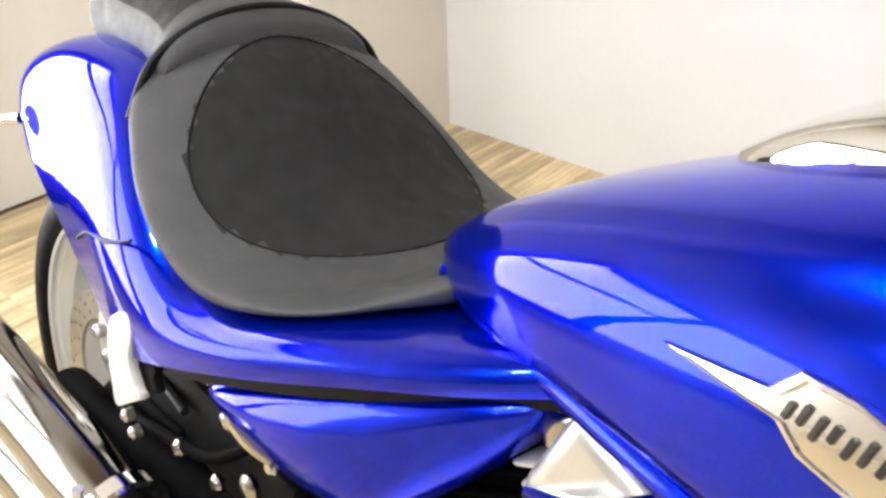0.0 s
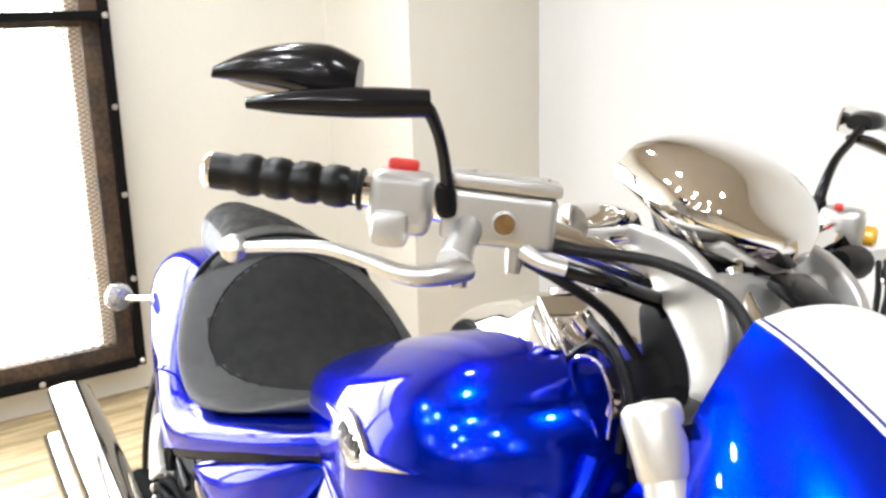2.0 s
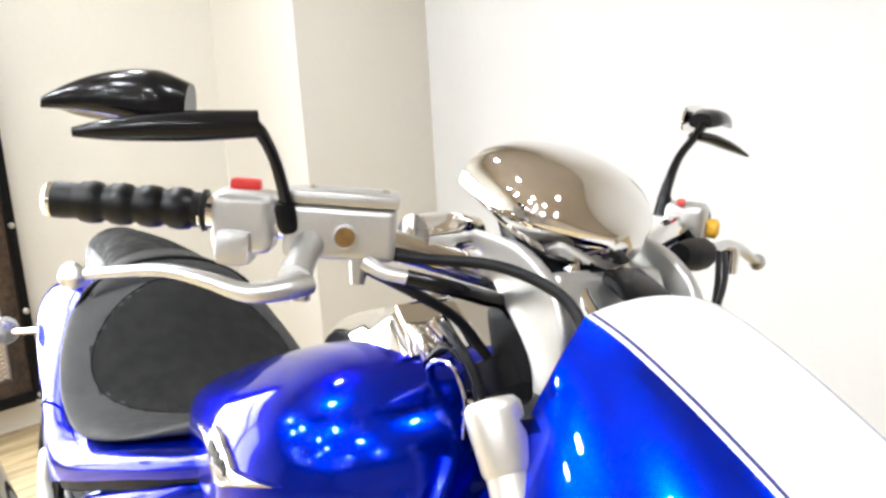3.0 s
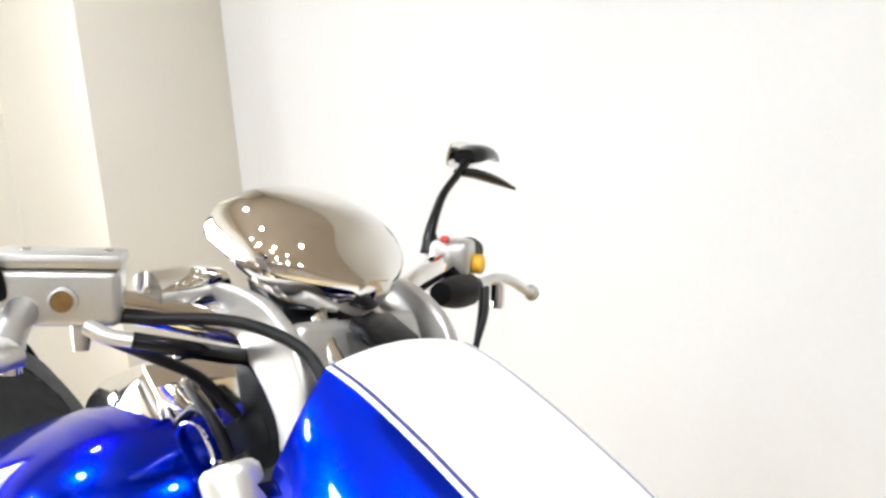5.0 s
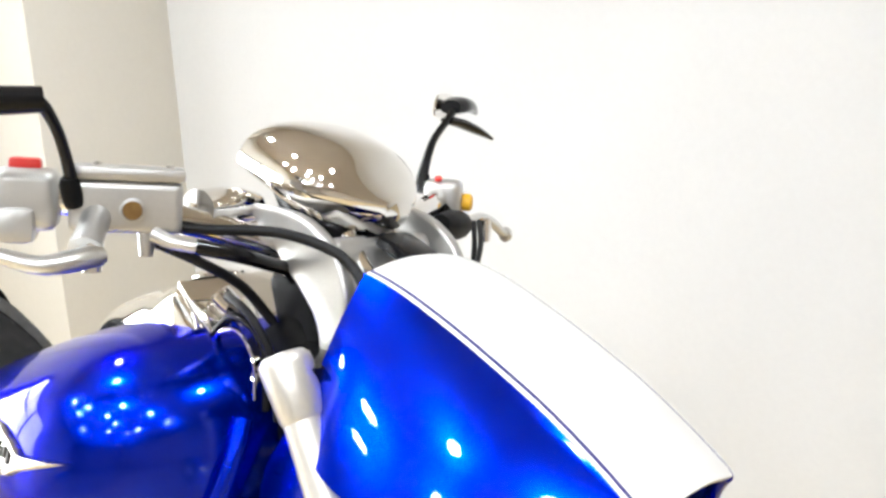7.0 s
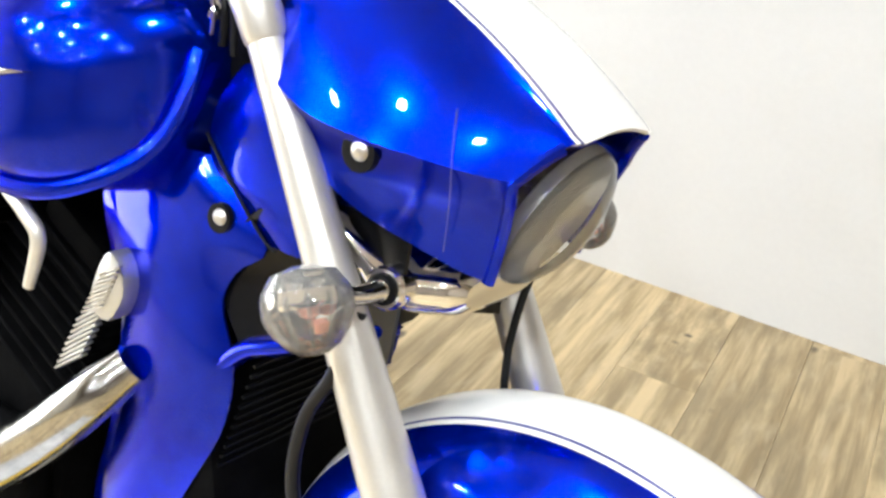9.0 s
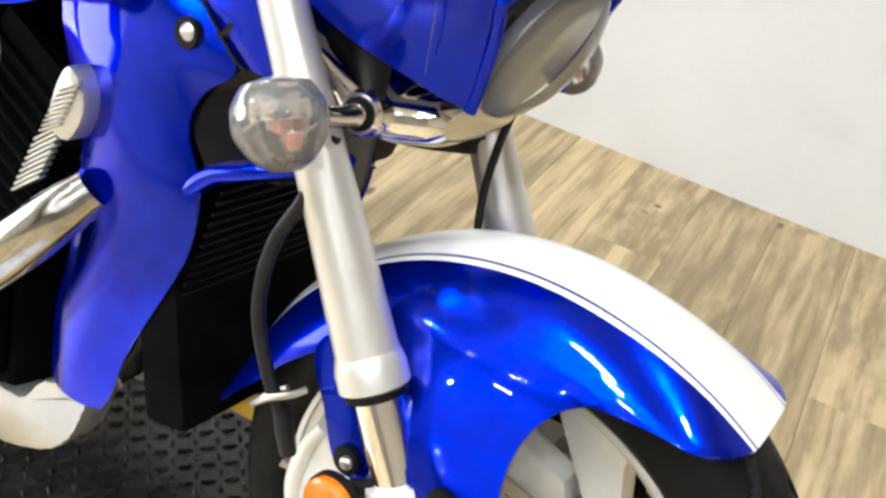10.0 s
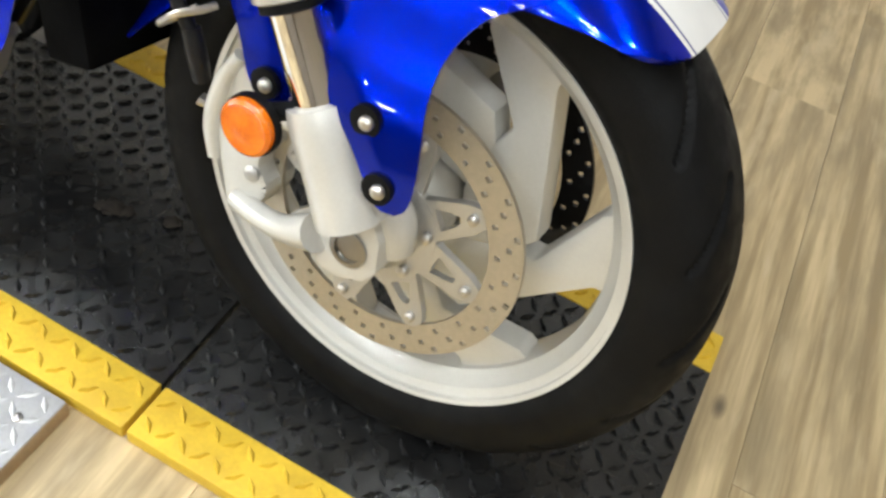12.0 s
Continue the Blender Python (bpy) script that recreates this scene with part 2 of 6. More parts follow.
# ---- building helpers ----
def curve(knots, x):
    """Smooth curve through (x, value...) knots, evaluated at x."""
    k = np.array(knots, float)
    if k[0, 0] > k[-1, 0]:
        k = k[::-1]
    xs, ys = k[:, 0], k[:, 1:]
    h = np.diff(xs)
    d = np.diff(ys, axis=0) / h[:, None]
    m = np.empty_like(ys)
    m[0], m[-1] = d[0], d[-1]
    for i in range(1, len(xs) - 1):
        m[i] = (d[i - 1] * h[i] + d[i] * h[i - 1]) / (h[i] + h[i - 1])
    i = min(max(int(np.searchsorted(xs, x) - 1), 0), len(xs) - 2)
    s = min(max((x - xs[i]) / h[i], 0), 1)
    return ((2 * s**3 - 3 * s**2 + 1) * ys[i] + (s**3 - 2 * s**2 + s) * h[i] * m[i]
            + (3 * s**2 - 2 * s**3) * ys[i + 1] + (s**3 - s**2) * h[i] * m[i + 1])


def fair(knots, x, h=0.04):
    """The same curve, faired over a short stretch either way."""
    xs = sorted(k[0] for k in knots)
    h = max(0.0, min(h, x - xs[0], xs[-1] - x))
    return np.mean([curve(knots, x + h * u) for u in np.linspace(-1, 1, 9)], axis=0)


def part(name, bm, material, parent=None, label="", sharp=38):
    """Links a bmesh as one mesh object; material may be a list."""
    bmesh.ops.recalc_face_normals(bm, faces=bm.faces)
    me = bpy.data.meshes.new(name)
    bm.to_mesh(me)
    bm.free()
    for x in material if isinstance(material, (list, tuple)) else [material]:
        me.materials.append(x)
    me.polygons.foreach_set("use_smooth", [True] * len(me.polygons))
    me.set_sharp_from_angle(angle=radians(sharp))
    ob = new(name, me)
    ob.parent = parent
    if label:
        ob["label"] = label
    return ob


def thing(name, label, category, group="", kind="", m=None):
    e = tagged(new(name), label, category, group, kind)
    e.empty_display_size = 0.05
    if m is not None:
        e.matrix_world = m
    return e


def rings(loops, cap=True, closed=True, mat_of=None, bm=None):
    """A skin over a row of loops of points."""
    bm = bm or bmesh.new()
    vs = [[bm.verts.new(p) for p in l] for l in loops]
    n = len(vs[0])
    for i in range(len(vs) - 1):
        for j in range(n if closed else n - 1):
            f = bm.faces.new((vs[i][j], vs[i][(j + 1) % n], vs[i + 1][(j + 1) % n], vs[i + 1][j]))
            if mat_of:
                f.material_index = mat_of(f.calc_center_median())
    if cap and closed:
        for l in (vs[0], vs[-1]):
            f = bm.faces.new(l)
            if mat_of:
                f.material_index = mat_of(f.calc_center_median())
    return bm


def shell(grid, thick, mat_of=None, bm=None):
    """A panel of some thickness over a grid of points (rows of equal length)."""
    bm = bm or bmesh.new()
    g = np.array(grid, float)
    du, dv = np.gradient(g, axis=0), np.gradient(g, axis=1)
    nrm = np.cross(du, dv)
    nrm /= np.maximum(np.linalg.norm(nrm, axis=2, keepdims=True), 1e-9)
    a, b = g, g - nrm * thick
    va = [[bm.verts.new(p) for p in r] for r in a]
    vb = [[bm.verts.new(p) for p in r] for r in b]
    nu, nv = len(va), len(va[0])

    def face(*q):
        f = bm.faces.new(q)
        if mat_of:
            f.material_index = mat_of(f.calc_center_median())

    for i in range(nu - 1):
        for j in range(nv - 1):
            face(va[i][j], va[i][j + 1], va[i + 1][j + 1], va[i + 1][j])
            face(vb[i][j], vb[i + 1][j], vb[i + 1][j + 1], vb[i][j + 1])
    for i in range(nu - 1):
        for j in (0, nv - 1):
            face(va[i][j], va[i + 1][j], vb[i + 1][j], vb[i][j])
    for j in range(nv - 1):
        for i in (0, nu - 1):
            face(va[i][j], vb[i][j], vb[i][j + 1], va[i][j + 1])
    return bm


def spline(pts, n=6):
    p = [Vector(q) for q in pts]
    p = [p[0] * 2 - p[1]] + p + [p[-1] * 2 - p[-2]]
    out = []
    for i in range(1, len(p) - 2):
        for k in range(n):
            s = k / n
            out.append(0.5 * (2 * p[i] + (p[i + 1] - p[i - 1]) * s + (2 * p[i - 1] - 5 * p[i] + 4 * p[i + 1] - p[i + 2]) * s * s
                              + (3 * p[i] - p[i - 1] - 3 * p[i + 1] + p[i + 2]) * s**3))
    return out + [p[-2]]


def tube(pts, radius, seg=12, n=6, flat=1.0, bm=None):
    """A swept round bar. radius: one number, or one for each given point. flat: height against width."""
    c = spline(pts, n) if n > 1 else [Vector(q) for q in pts]
    if isinstance(radius, (int, float)):
        rs = [radius] * len(c)
    else:
        kn = [(i, r) for i, r in enumerate(radius)]
        rs = [float(curve(kn, i * (len(radius) - 1) / (len(c) - 1))[0]) for i in range(len(c))]
    t0 = (c[1] - c[0]).normalized()
    up = Vector((0, 0, 1)) if abs(t0.z) < 0.9 else Vector((0, 1, 0))
    loops = []
    for i, q in enumerate(c):
        t = (c[min(i + 1, len(c) - 1)] - c[max(i - 1, 0)]).normalized()
        side = t.cross(up).normalized()
        up = side.cross(t).normalized()
        loops.append([q + (side * math.cos(a) + up * math.sin(a) * flat) * rs[i] for a in [2 * math.pi * k / seg for k in range(seg)]])
    return rings(loops, bm=bm)


def turned(profile, m=None, seg=32, bm=None, cap=True):
    """A turned body: (radius, height) pairs about the local z, set at pose m."""
    m = m or Matrix()
    loops = [[m @ Vector((r * math.cos(a), r * math.sin(a), h)) for a in [2 * math.pi * k / seg for k in range(seg)]] for r, h in profile]
    return rings(loops, cap=cap, bm=bm)


def axis_to(p, q):
    """A pose at p whose z points to q."""
    d = Vector(q) - Vector(p)
    return Matrix.Translation(p) @ d.to_track_quat("Z", "Y").to_matrix().to_4x4()


def block(size, m=None, bevel=0.004, seg=2, bm=None):
    b = bmesh.new()
    bmesh.ops.create_cube(b, size=1.0)
    bmesh.ops.scale(b, vec=size, verts=b.verts)
    if bevel:
        bmesh.ops.bevel(b, geom=b.edges[:], offset=bevel, segments=seg, affect="EDGES", profile=0.6)
    if m is not None:
        b.transform(m)
    if bm is None:
        return b
    me = bpy.data.meshes.new("tmp")
    b.to_mesh(me)
    bm.from_mesh(me)
    bpy.data.meshes.remove(me)
    b.free()
    return bm


def merge(bm, other):
    me = bpy.data.meshes.new("tmp")
    other.to_mesh(me)
    bm.from_mesh(me)
    bpy.data.meshes.remove(me)
    other.free()
    return bm


def prism(outline, depth, m=None, bevel=0.003, seg=2):
    """An outline in the local xy plane, given depth along local z (from 0 up) and rounded edges."""
    bm = bmesh.new()
    v = [bm.verts.new((x, y, 0)) for x, y in outline]
    f = bm.faces.new(v)
    ex = bmesh.ops.extrude_face_region(bm, geom=[f])
    bmesh.ops.translate(bm, vec=(0, 0, depth), verts=[e for e in ex["geom"] if isinstance(e, bmesh.types.BMVert)])
    bmesh.ops.recalc_face_normals(bm, faces=bm.faces)
    if bevel:
        bmesh.ops.bevel(bm, geom=bm.edges[:], offset=bevel, segments=seg, affect="EDGES", profile=0.6)
    if m is not None:
        bm.transform(m)
    return bm


def rounded(pts, n=5):
    """A closed smooth outline through 2D points."""
    p = [Vector((*q, 0)) for q in pts]
    k = len(p)
    out = []
    for i in range(k):
        a, b, c, d = p[i - 1], p[i], p[(i + 1) % k], p[(i + 2) % k]
        for j in range(n):
            s = j / n
            q = 0.5 * (2 * b + (c - a) * s + (2 * a - 5 * b + 4 * c - d) * s * s + (3 * b - a - 3 * c + d) * s**3)
            out.append((q.x, q.y))
    return out


def oval(w, zt, zm, zb, e1=2.4, e2=2.4, n=40):
    """Half-breadth w at height zm, top zt, bottom zb: (y, z) pairs round a section."""
    out = []
    for k in range(n):
        a = 2 * math.pi * k / n
        c, s = math.cos(a), math.sin(a)
        e = e1 if s >= 0 else e2
        y = w * math.copysign(abs(c) ** (2 / e), c)
        z = zm + ((zt - zm) if s >= 0 else (zm - zb)) * math.copysign(abs(s) ** (2 / e), s)
        out.append((y, z))
    return out


def side(o, flip):
    """Mirrors a pose or point to the bike's other side."""
    return Vector((o[0], o[1] * flip, o[2]))


# ---- the room ----
def wall(name, p, q, h0, h1, thick, material, label):
    """A straight wall from p to q (plan), its visible face on that line, its thickness to the left of p-q."""
    d = Vector((q[0] - p[0], q[1] - p[1], 0))
    m = Matrix.Translation((p[0], p[1], h0)) @ Matrix.Rotation(math.atan2(d.y, d.x), 4, "Z")
    bm = block((d.length, thick, h1 - h0), Matrix.Translation((d.length / 2, thick / 2, (h1 - h0) / 2)), bevel=0)
    bm.transform(m)
    return tagged(part(name, bm, material), label, "wall", kind="structure")


wall("wall_side", (3.6, 1.85), (-2.9, 1.56), FLOOR, CEIL, -0.15, WALLP, "plain white painted wall beside the motorcycle")
GY = lambda y: -3.19 - 0.10 * y
wall("wall_gate_right", (GY(0.05), 0.05), (GY(1.65), 1.65), FLOOR, CEIL, 0.15, CREAMP, "cream wall beside the steel gate")
wall("wall_gate_sill", (GY(-2.2), -2.2), (GY(0.05), 0.05), FLOOR, 0.16, 0.15, CREAMP, "low cream wall under the gate")
wall("wall_gate_head", (GY(-2.2), -2.2), (GY(0.05), 0.05), 1.68, CEIL, 0.15, CREAMP, "cream wall over the gate")
wall("wall_gate_left", (GY(-8.2), -8.2), (GY(-2.2), -2.2), FLOOR, CEIL, 0.15, CREAMP, "cream wall past the steel gate")
wall("wall_shop", (-2.6, -8.1), (3.6, -8.1), FLOOR, CEIL, -0.15, TANP, "tan painted far wall of the showroom")
wall("wall_end", (3.6, -8.2), (3.6, 1.9), FLOOR, CEIL, -0.15, TANP, "tan painted end wall of the showroom")
tagged(part("wall_pier", block((0.80, 0.70, CEIL - FLOOR), pose(-3.115, 1.345, (CEIL + FLOOR) / 2, 0, 0, 4), bevel=0.004), CREAMP),
       "square cream pier in the wall corner", "wall", kind="structure")
tagged(part("ceiling", block((7.4, 10.6, 0.12), pose(0.2, -3.15, CEIL + 0.06), bevel=0), CEILP), "beige painted showroom ceiling", "ceiling", kind="structure")
# bright yard behind the gate
GLOW = mat("bright_yard", (1.0, 0.985, 0.96), 0.9, emit=9.0)
tagged(part("backdrop_yard", block((0.02, 4.2, 3.0), pose(-4.0, -1.2, 1.2), bevel=0), GLOW), "white overexposed daylight behind the gate", "backdrop", kind="structure")


# ---- floor of single planks ----
base = block((7.2, 10.4, 0.1), pose(0.2, -3.15, FLOOR - 0.062), bevel=0)
floor = tagged(part("floor", base, GAP), "weathered oak plank floor with dark joints", "floor", kind="structure")
PW, PL = 0.19, 1.24
plank_mesh = part("plank", block((PW - 0.0005, PL - 0.0005, 0.012), bevel=0.0007, seg=1), PLANK, floor)
turn = Matrix.Rotation(radians(6.5), 4, "Z")
rng = random.Random(4)
first = True
for i in range(-24, 26):
    off = rng.random() * PL
    for j in range(-6, 5):
        p = turn @ Vector((i * PW, j * PL + off, 0))
        if not (-3.25 < p.x + 0.0 and p.x < 3.4 and -4.6 < p.y < 2.3):
            continue
        ob = plank_mesh if first else new("plank", plank_mesh.data)
        first = False
        ob.parent = floor
        # cut at the walls
        top = 1.72 + 0.0446 * p.x + 0.04
        y0, y1 = p.y - PL / 2, min(p.y + PL / 2, top)
        y0 = max(y0, -4.2)
        if y1 - y0 < 0.03:
            bpy.data.objects.remove(ob) if ob is not plank_mesh else None
            continue
        ob.matrix_basis = Matrix.Translation((p.x - (y0 + y1 - 2 * p.y) / 2 * math.tan(radians(6.5)), (y0 + y1) / 2, FLOOR - 0.006 + rng.uniform(-0.0004, 0.0004))) @ turn @ Matrix.Diagonal((1, (y1 - y0) / PL, 1, 1)) @ (Matrix.Rotation(math.pi, 4, "Z") if rng.random() < 0.5 else Matrix())

GAPD = mat("dark_dirt", (0.012, 0.010, 0.009), 0.9, 0.0, 0.0, (0.03, 0.025, 0.02), 80.0, 0.5, spec=0.1)
# ---- ribbed rubber mats under the motorcycle ----
MAT_O, MAT_A = Vector((-0.172, -0.223, 0)), radians(4.5)
MATM = Matrix.Translation(MAT_O) @ Matrix.Rotation(MAT_A, 4, "Z")
MW, ML, YS = 0.565, 0.58, 0.072


def tread(u0, u1, v0, v1, height=0.0050):
    """Raised crossed lozenges."""
    bm = bmesh.new()
    p = 0.0235
    nu, nv = int((u1 - u0) / p), int((v1 - v0) / p)
    for a in range(nu):
        for b in range(nv):
            cx, cy = u0 + (a + 0.5) * (u1 - u0) / nu, v0 + (b + 0.5) * (v1 - v0) / nv
            an = radians(45 if (a + b) % 2 else -45)
            ca, sa = math.cos(an), math.sin(an)

            def at(x, y, z):
                return bm.verts.new((cx + x * ca - y * sa, cy + x * sa + y * ca, z))

            l, w = 0.0128, 0.0040
            e = [at(-l, 0, 0), at(0, -w, 0), at(l, 0, 0), at(0, w, 0)]
            t = [at(-l * 0.55, 0, height), at(0, -w * 0.45, height), at(l * 0.55, 0, height), at(0, w * 0.45, height)]
            bm.faces.new(t)
            for k in range(4):
                bm.faces.new((e[k], e[(k + 1) % 4], t[(k + 1) % 4], t[k]))
    return bm


def mat_tile(u0, u1):
    e = thing("rubber_mat", "black ribbed rubber floor mat with yellow safety edges", "mat", "mats under the motorcycle", m=MATM @ Matrix.Translation((u0, 0, FLOOR)))
    L, h = u1 - u0, -FLOOR
    part("base", block((L, MW - 2 * YS, h - 0.002), pose(L / 2, MW / 2, (h - 0.002) / 2), bevel=0.002), MATB, e)
    for v in (0, MW - YS):
        s = part("edge_strip", block((L, YS, h - 0.001), pose(L / 2, v + YS / 2, (h - 0.001) / 2), bevel=0.003), MATY, e, "yellow rubber edge strip")
        tagged(part("tread", tread(0.004, L - 0.004, v + 0.003, v + YS - 0.003), MATY, s), kind="stuff").location.z = h - 0.001
    tagged(part("tread", tread(0.004, L - 0.004, YS + 0.002, MW - YS - 0.002), MATB, e), kind="stuff").location.z = h - 0.002
    return e


mat_tile(0.0, ML)
mat_tile(-ML - 0.006, -0.006)
mat_tile(-2 * ML - 0.012, -ML - 0.012)
mat_tile(-3 * ML - 0.018, -2 * ML - 0.018)

# checker-plate step beside the mat
step = thing("checker_plate_step", "low timber step topped with bright checker plate", "step", m=MATM @ Matrix.Translation((-0.075, -0.008, FLOOR)))
part("timber_base", block((0.9, 0.42, 0.026), pose(-0.45, -0.21, 0.013), bevel=0.002), RAWWOOD, step, "pale timber base")
pl = part("plate", block((0.898, 0.418, 0.003), pose(-0.45, -0.21, 0.0275), bevel=0.001), STEEL, step, "bright alloy checker plate")
tagged(part("tread", tread(-0.895, -0.005, -0.41, -0.005, 0.0014), STEEL, pl), kind="stuff").location.z = 0.029
for x, y in ((-0.03, -0.045), (-0.03, -0.3), (-0.5, -0.045)):
    part("screw", turned([(0.006, 0), (0.006, 0.002), (0.003, 0.0035)], pose(x, y, 0.029), 12), BOLT, pl)

# crumbs of dirt left on the mat
for x, y, q in ((-0.422, 0.014, 0.016), (-0.405, 0.020, 0.011), (-0.346, 0.045, 0.012), (-0.438, 0.006, 0.009)):
    bm = bmesh.new()
    bmesh.ops.create_icosphere(bm, subdivisions=2, radius=q)
    rc_ = random.Random(int(x * -1000))
    for v in bm.verts:
        v.co *= 0.7 + 0.6 * rc_.random()
        v.co.z = max(0.0, v.co.z * 0.45)
    tagged(part("dirt_crumb", bm, GAPD), "small dark crumb of dirt on the rubber mat", "debris", "crumbs on the mat").location = (x, y, 0.0005)

# ---- steel gate with mesh ----
GZ0, GZ1, GY1, GY0 = 0.093, 1.73, 0.165, -1.15
gate = thing("mesh_gate", "dark rusty steel gate filled with expanded metal mesh", "gate", m=Matrix.Translation((GY(0) + 0.055, 0, 0)) @ Matrix.Rotation(math.atan(0.10), 4, "Z"))
FW = 0.085
for nm, sy, sz, cy, cz in (("stile", FW, GZ1 - GZ0, GY1 - FW / 2, (GZ0 + GZ1) / 2), ("stile", FW, GZ1 - GZ0, GY0 + FW / 2, (GZ0 + GZ1) / 2),
                           ("rail", GY1 - GY0 - 2 * FW, 0.05, (GY0 + GY1) / 2, 1.270), ("rail", GY1 - GY0 - 2 * FW, FW, (GY0 + GY1) / 2, GZ0 + FW / 2), ("rail", GY1 - GY0 - 2 * FW, FW, (GY0 + GY1) / 2, GZ1 - FW / 2)):
    part(nm, block((0.035, sy, sz), pose(0, cy, cz), bevel=0.003), GATEF, gate)
part("angle_bar", block((0.03, 0.028, GZ1 - GZ0 - 0.01), pose(0.0325, GY1 - 0.014, (GZ0 + GZ1) / 2), bevel=0.002), BLACKP, gate, "black steel angle with bolts")
part("angle_bar", block((0.03, GY1 - GY0 - 0.06, 0.03), pose(0.0325, (GY0 + GY1) / 2, GZ0 + 0.015), bevel=0.002), BLACKP, gate)
part("angle_bar", block((0.03, GY1 - GY0 - 0.06, 0.03), pose(0.0325, (GY0 + GY1) / 2, 1.280), bevel=0.002), BLACKP, gate)
for z in (0.115, 0.41, 0.70, 0.99, 1.28, 1.60):
    part("bolt", turned([(0.010, 0), (0.010, 0.004), (0.006, 0.008)], pose(0.0475, GY1 - 0.014, z, 0, 90), 12), BOLT, gate)
for y in (-0.18, -0.5, -0.82):
    part("bolt", turned([(0.010, 0), (0.010, 0.004), (0.006, 0.008)], pose(0.0475, y, GZ0 + 0.015, 0, 90), 12), BOLT, gate)
bm = bmesh.new()
y0, y1, z0, z1 = GY0 + FW, GY1 - FW, GZ0 + FW, GZ1 - FW
cw, ch = 0.030, 0.0155
for s in (1, -1):
    k = -200
    while k < 300:
        # a wire along a diagonal, clipped to the frame
        c = k * cw
        ya, za, yb, zb = y0, None, y1, None
        slope = s * ch / cw * 2 / 2
        za, zb = z0 + (ya - y0 - c) * slope, z0 + (yb - y0 - c) * slope
        lo, hi = sorted((za, zb))
        if hi > z0 and lo < z1:
            def yz(zv):
                return y0 + c + (zv - z0) / slope
            pts = []
            for yv, zv in ((ya, za), (yb, zb)):
                if zv < z0:
                    yv, zv = yz(z0), z0
                elif zv > z1:
                    yv, zv = yz(z1), z1
                pts.append((yv, zv))
            (ya, za), (yb, zb) = pts
            w = 0.0016
            q = [[bm.verts.new((0.004 * s + dx, y, z + dz)) for dx, dz in ((-w, -w), (w, -w), (w, w), (-w, w))] for y, z in ((ya, za), (yb, zb))]
            for i in range(4):
                bm.faces.new((q[0][i], q[0][(i + 1) % 4], q[1][(i + 1) % 4], q[1][i]))
        k += 1
part("mesh_panel", bm, RUSTM, gate, "rusty expanded metal mesh")

# ---- ceiling spots ----
LAMPG = mat("spot_lens", (1.0, 0.96, 0.88), 0.5, emit=40.0)
# The first spot, near the pier, is added only to brighten it.
SPOTS = [(-2.3, 0.3), (-2.3, -1.4), (-1.5, -1.6), (-1.85, -2.05), (-0.55, -1.85), (0.1, -2.35), (0.48, 0.3), (-0.42, -1.12), (0.62, -1.12), (-1.4, -0.35), (1.9, -1.3), (1.5, -2.6), (0.2, -3.4), (1.4, -3.6), (-1.4, -3.6), (-1.2, -4.7), (0.0, -5.0), (1.4, -5.0), (2.6, -4.6), (-0.3, -6.4), (1.3, -6.5), (2.5, -6.8)]
for i, (x, y) in enumerate(SPOTS):
    e = thing("ceiling_spot", "round recessed ceiling spot lamp, lit", "lamp", "ceiling spots", m=pose(x, y, CEIL))
    part("bezel", turned([(0.090, -0.001), (0.092, -0.008), (0.078, -0.012), (0.074, -0.001)], None, 24), WALLP, e)
    part("lens", turned([(0.073, -0.002), (0.066, -0.006), (0.010, -0.007)], None, 24), LAMPG, e, "glowing lens")
    lamp("spot_light", pose(x, y, CEIL - 0.02), 0.14, 21.5, (1.0, 1.0, 1.0), shape="DISK", spread=160)

# ---- the motorcycle, in its own upright axes: x ahead, y to its left, wheels on z = 0; it leans on its side stand ----
LEAN = radians(-9.39)
bike = thing("motorcycle", "blue cruiser motorcycle with a white stripe, leaning on its stand", "motorcycle", m=Matrix.Rotation(LEAN, 4, "X"))
WC = 0.32


def bp(name, bm, material, label="", parent=None, sharp=38):
    q = parent or bike
    while q is not bike and q.parent is not bike and q.parent.parent is not None and q.parent.parent is not bike:
        q = q.parent
    if q is not bike and q.parent is not bike:
        q = q if q.parent.parent is None else q.parent
    return part(name, bm, material, q, label, sharp)


LENSF = clear_glass("faceted_clear_lens", (0.98, 0.98, 0.975), 0.22, 2.3)

# fuel tank
def tank_dims(x):
    """Half-breadth, top, height of the breadth and bottom of the tank at station x."""
    def dome(c, reach, e):
        return max(0.0, 1 - (max(0.0, x - c) / reach) ** e) ** (1 / e)
    w, zt, zb = fair([(-1.095, 0.088, 0.778, 0.730), (-1.05, 0.126, 0.808, 0.730), (-0.90, 0.186, 0.876, 0.734), (-0.75, 0.230, 0.934, 0.735), (-0.65, 0.252, 0.964, 0.728),
                      (-0.56, 0.264, 0.984, 0.722), (-0.40, 0.272, 0.998, 0.722)], x, 0.07)
    zm = 0.752 + 0.108 * ((x + 1.095) / 0.637) ** 0.85
    return w * dome(-0.69, 0.240, 2.7), zm + (zt - zm) * dome(-0.665, 0.211, 2.5), zm, zm - (zm - zb) * dome(-0.66, 0.208, 2.7)


loops = []
for k in range(61):
    x = -1.095 + 0.637 * (k / 60 if k < 45 else 1 - 0.25 * ((60 - k) / 15) ** 1.6)
    w, zt, zm, zb = tank_dims(x)
    loops.append([(x, y, z) for y, z in oval(w, zt, zm, zb, 2.5, 5.5, 80)])
tank = bp("fuel_tank", rings(loops), BLUE, "broad teardrop fuel tank in pearl blue", sharp=60)


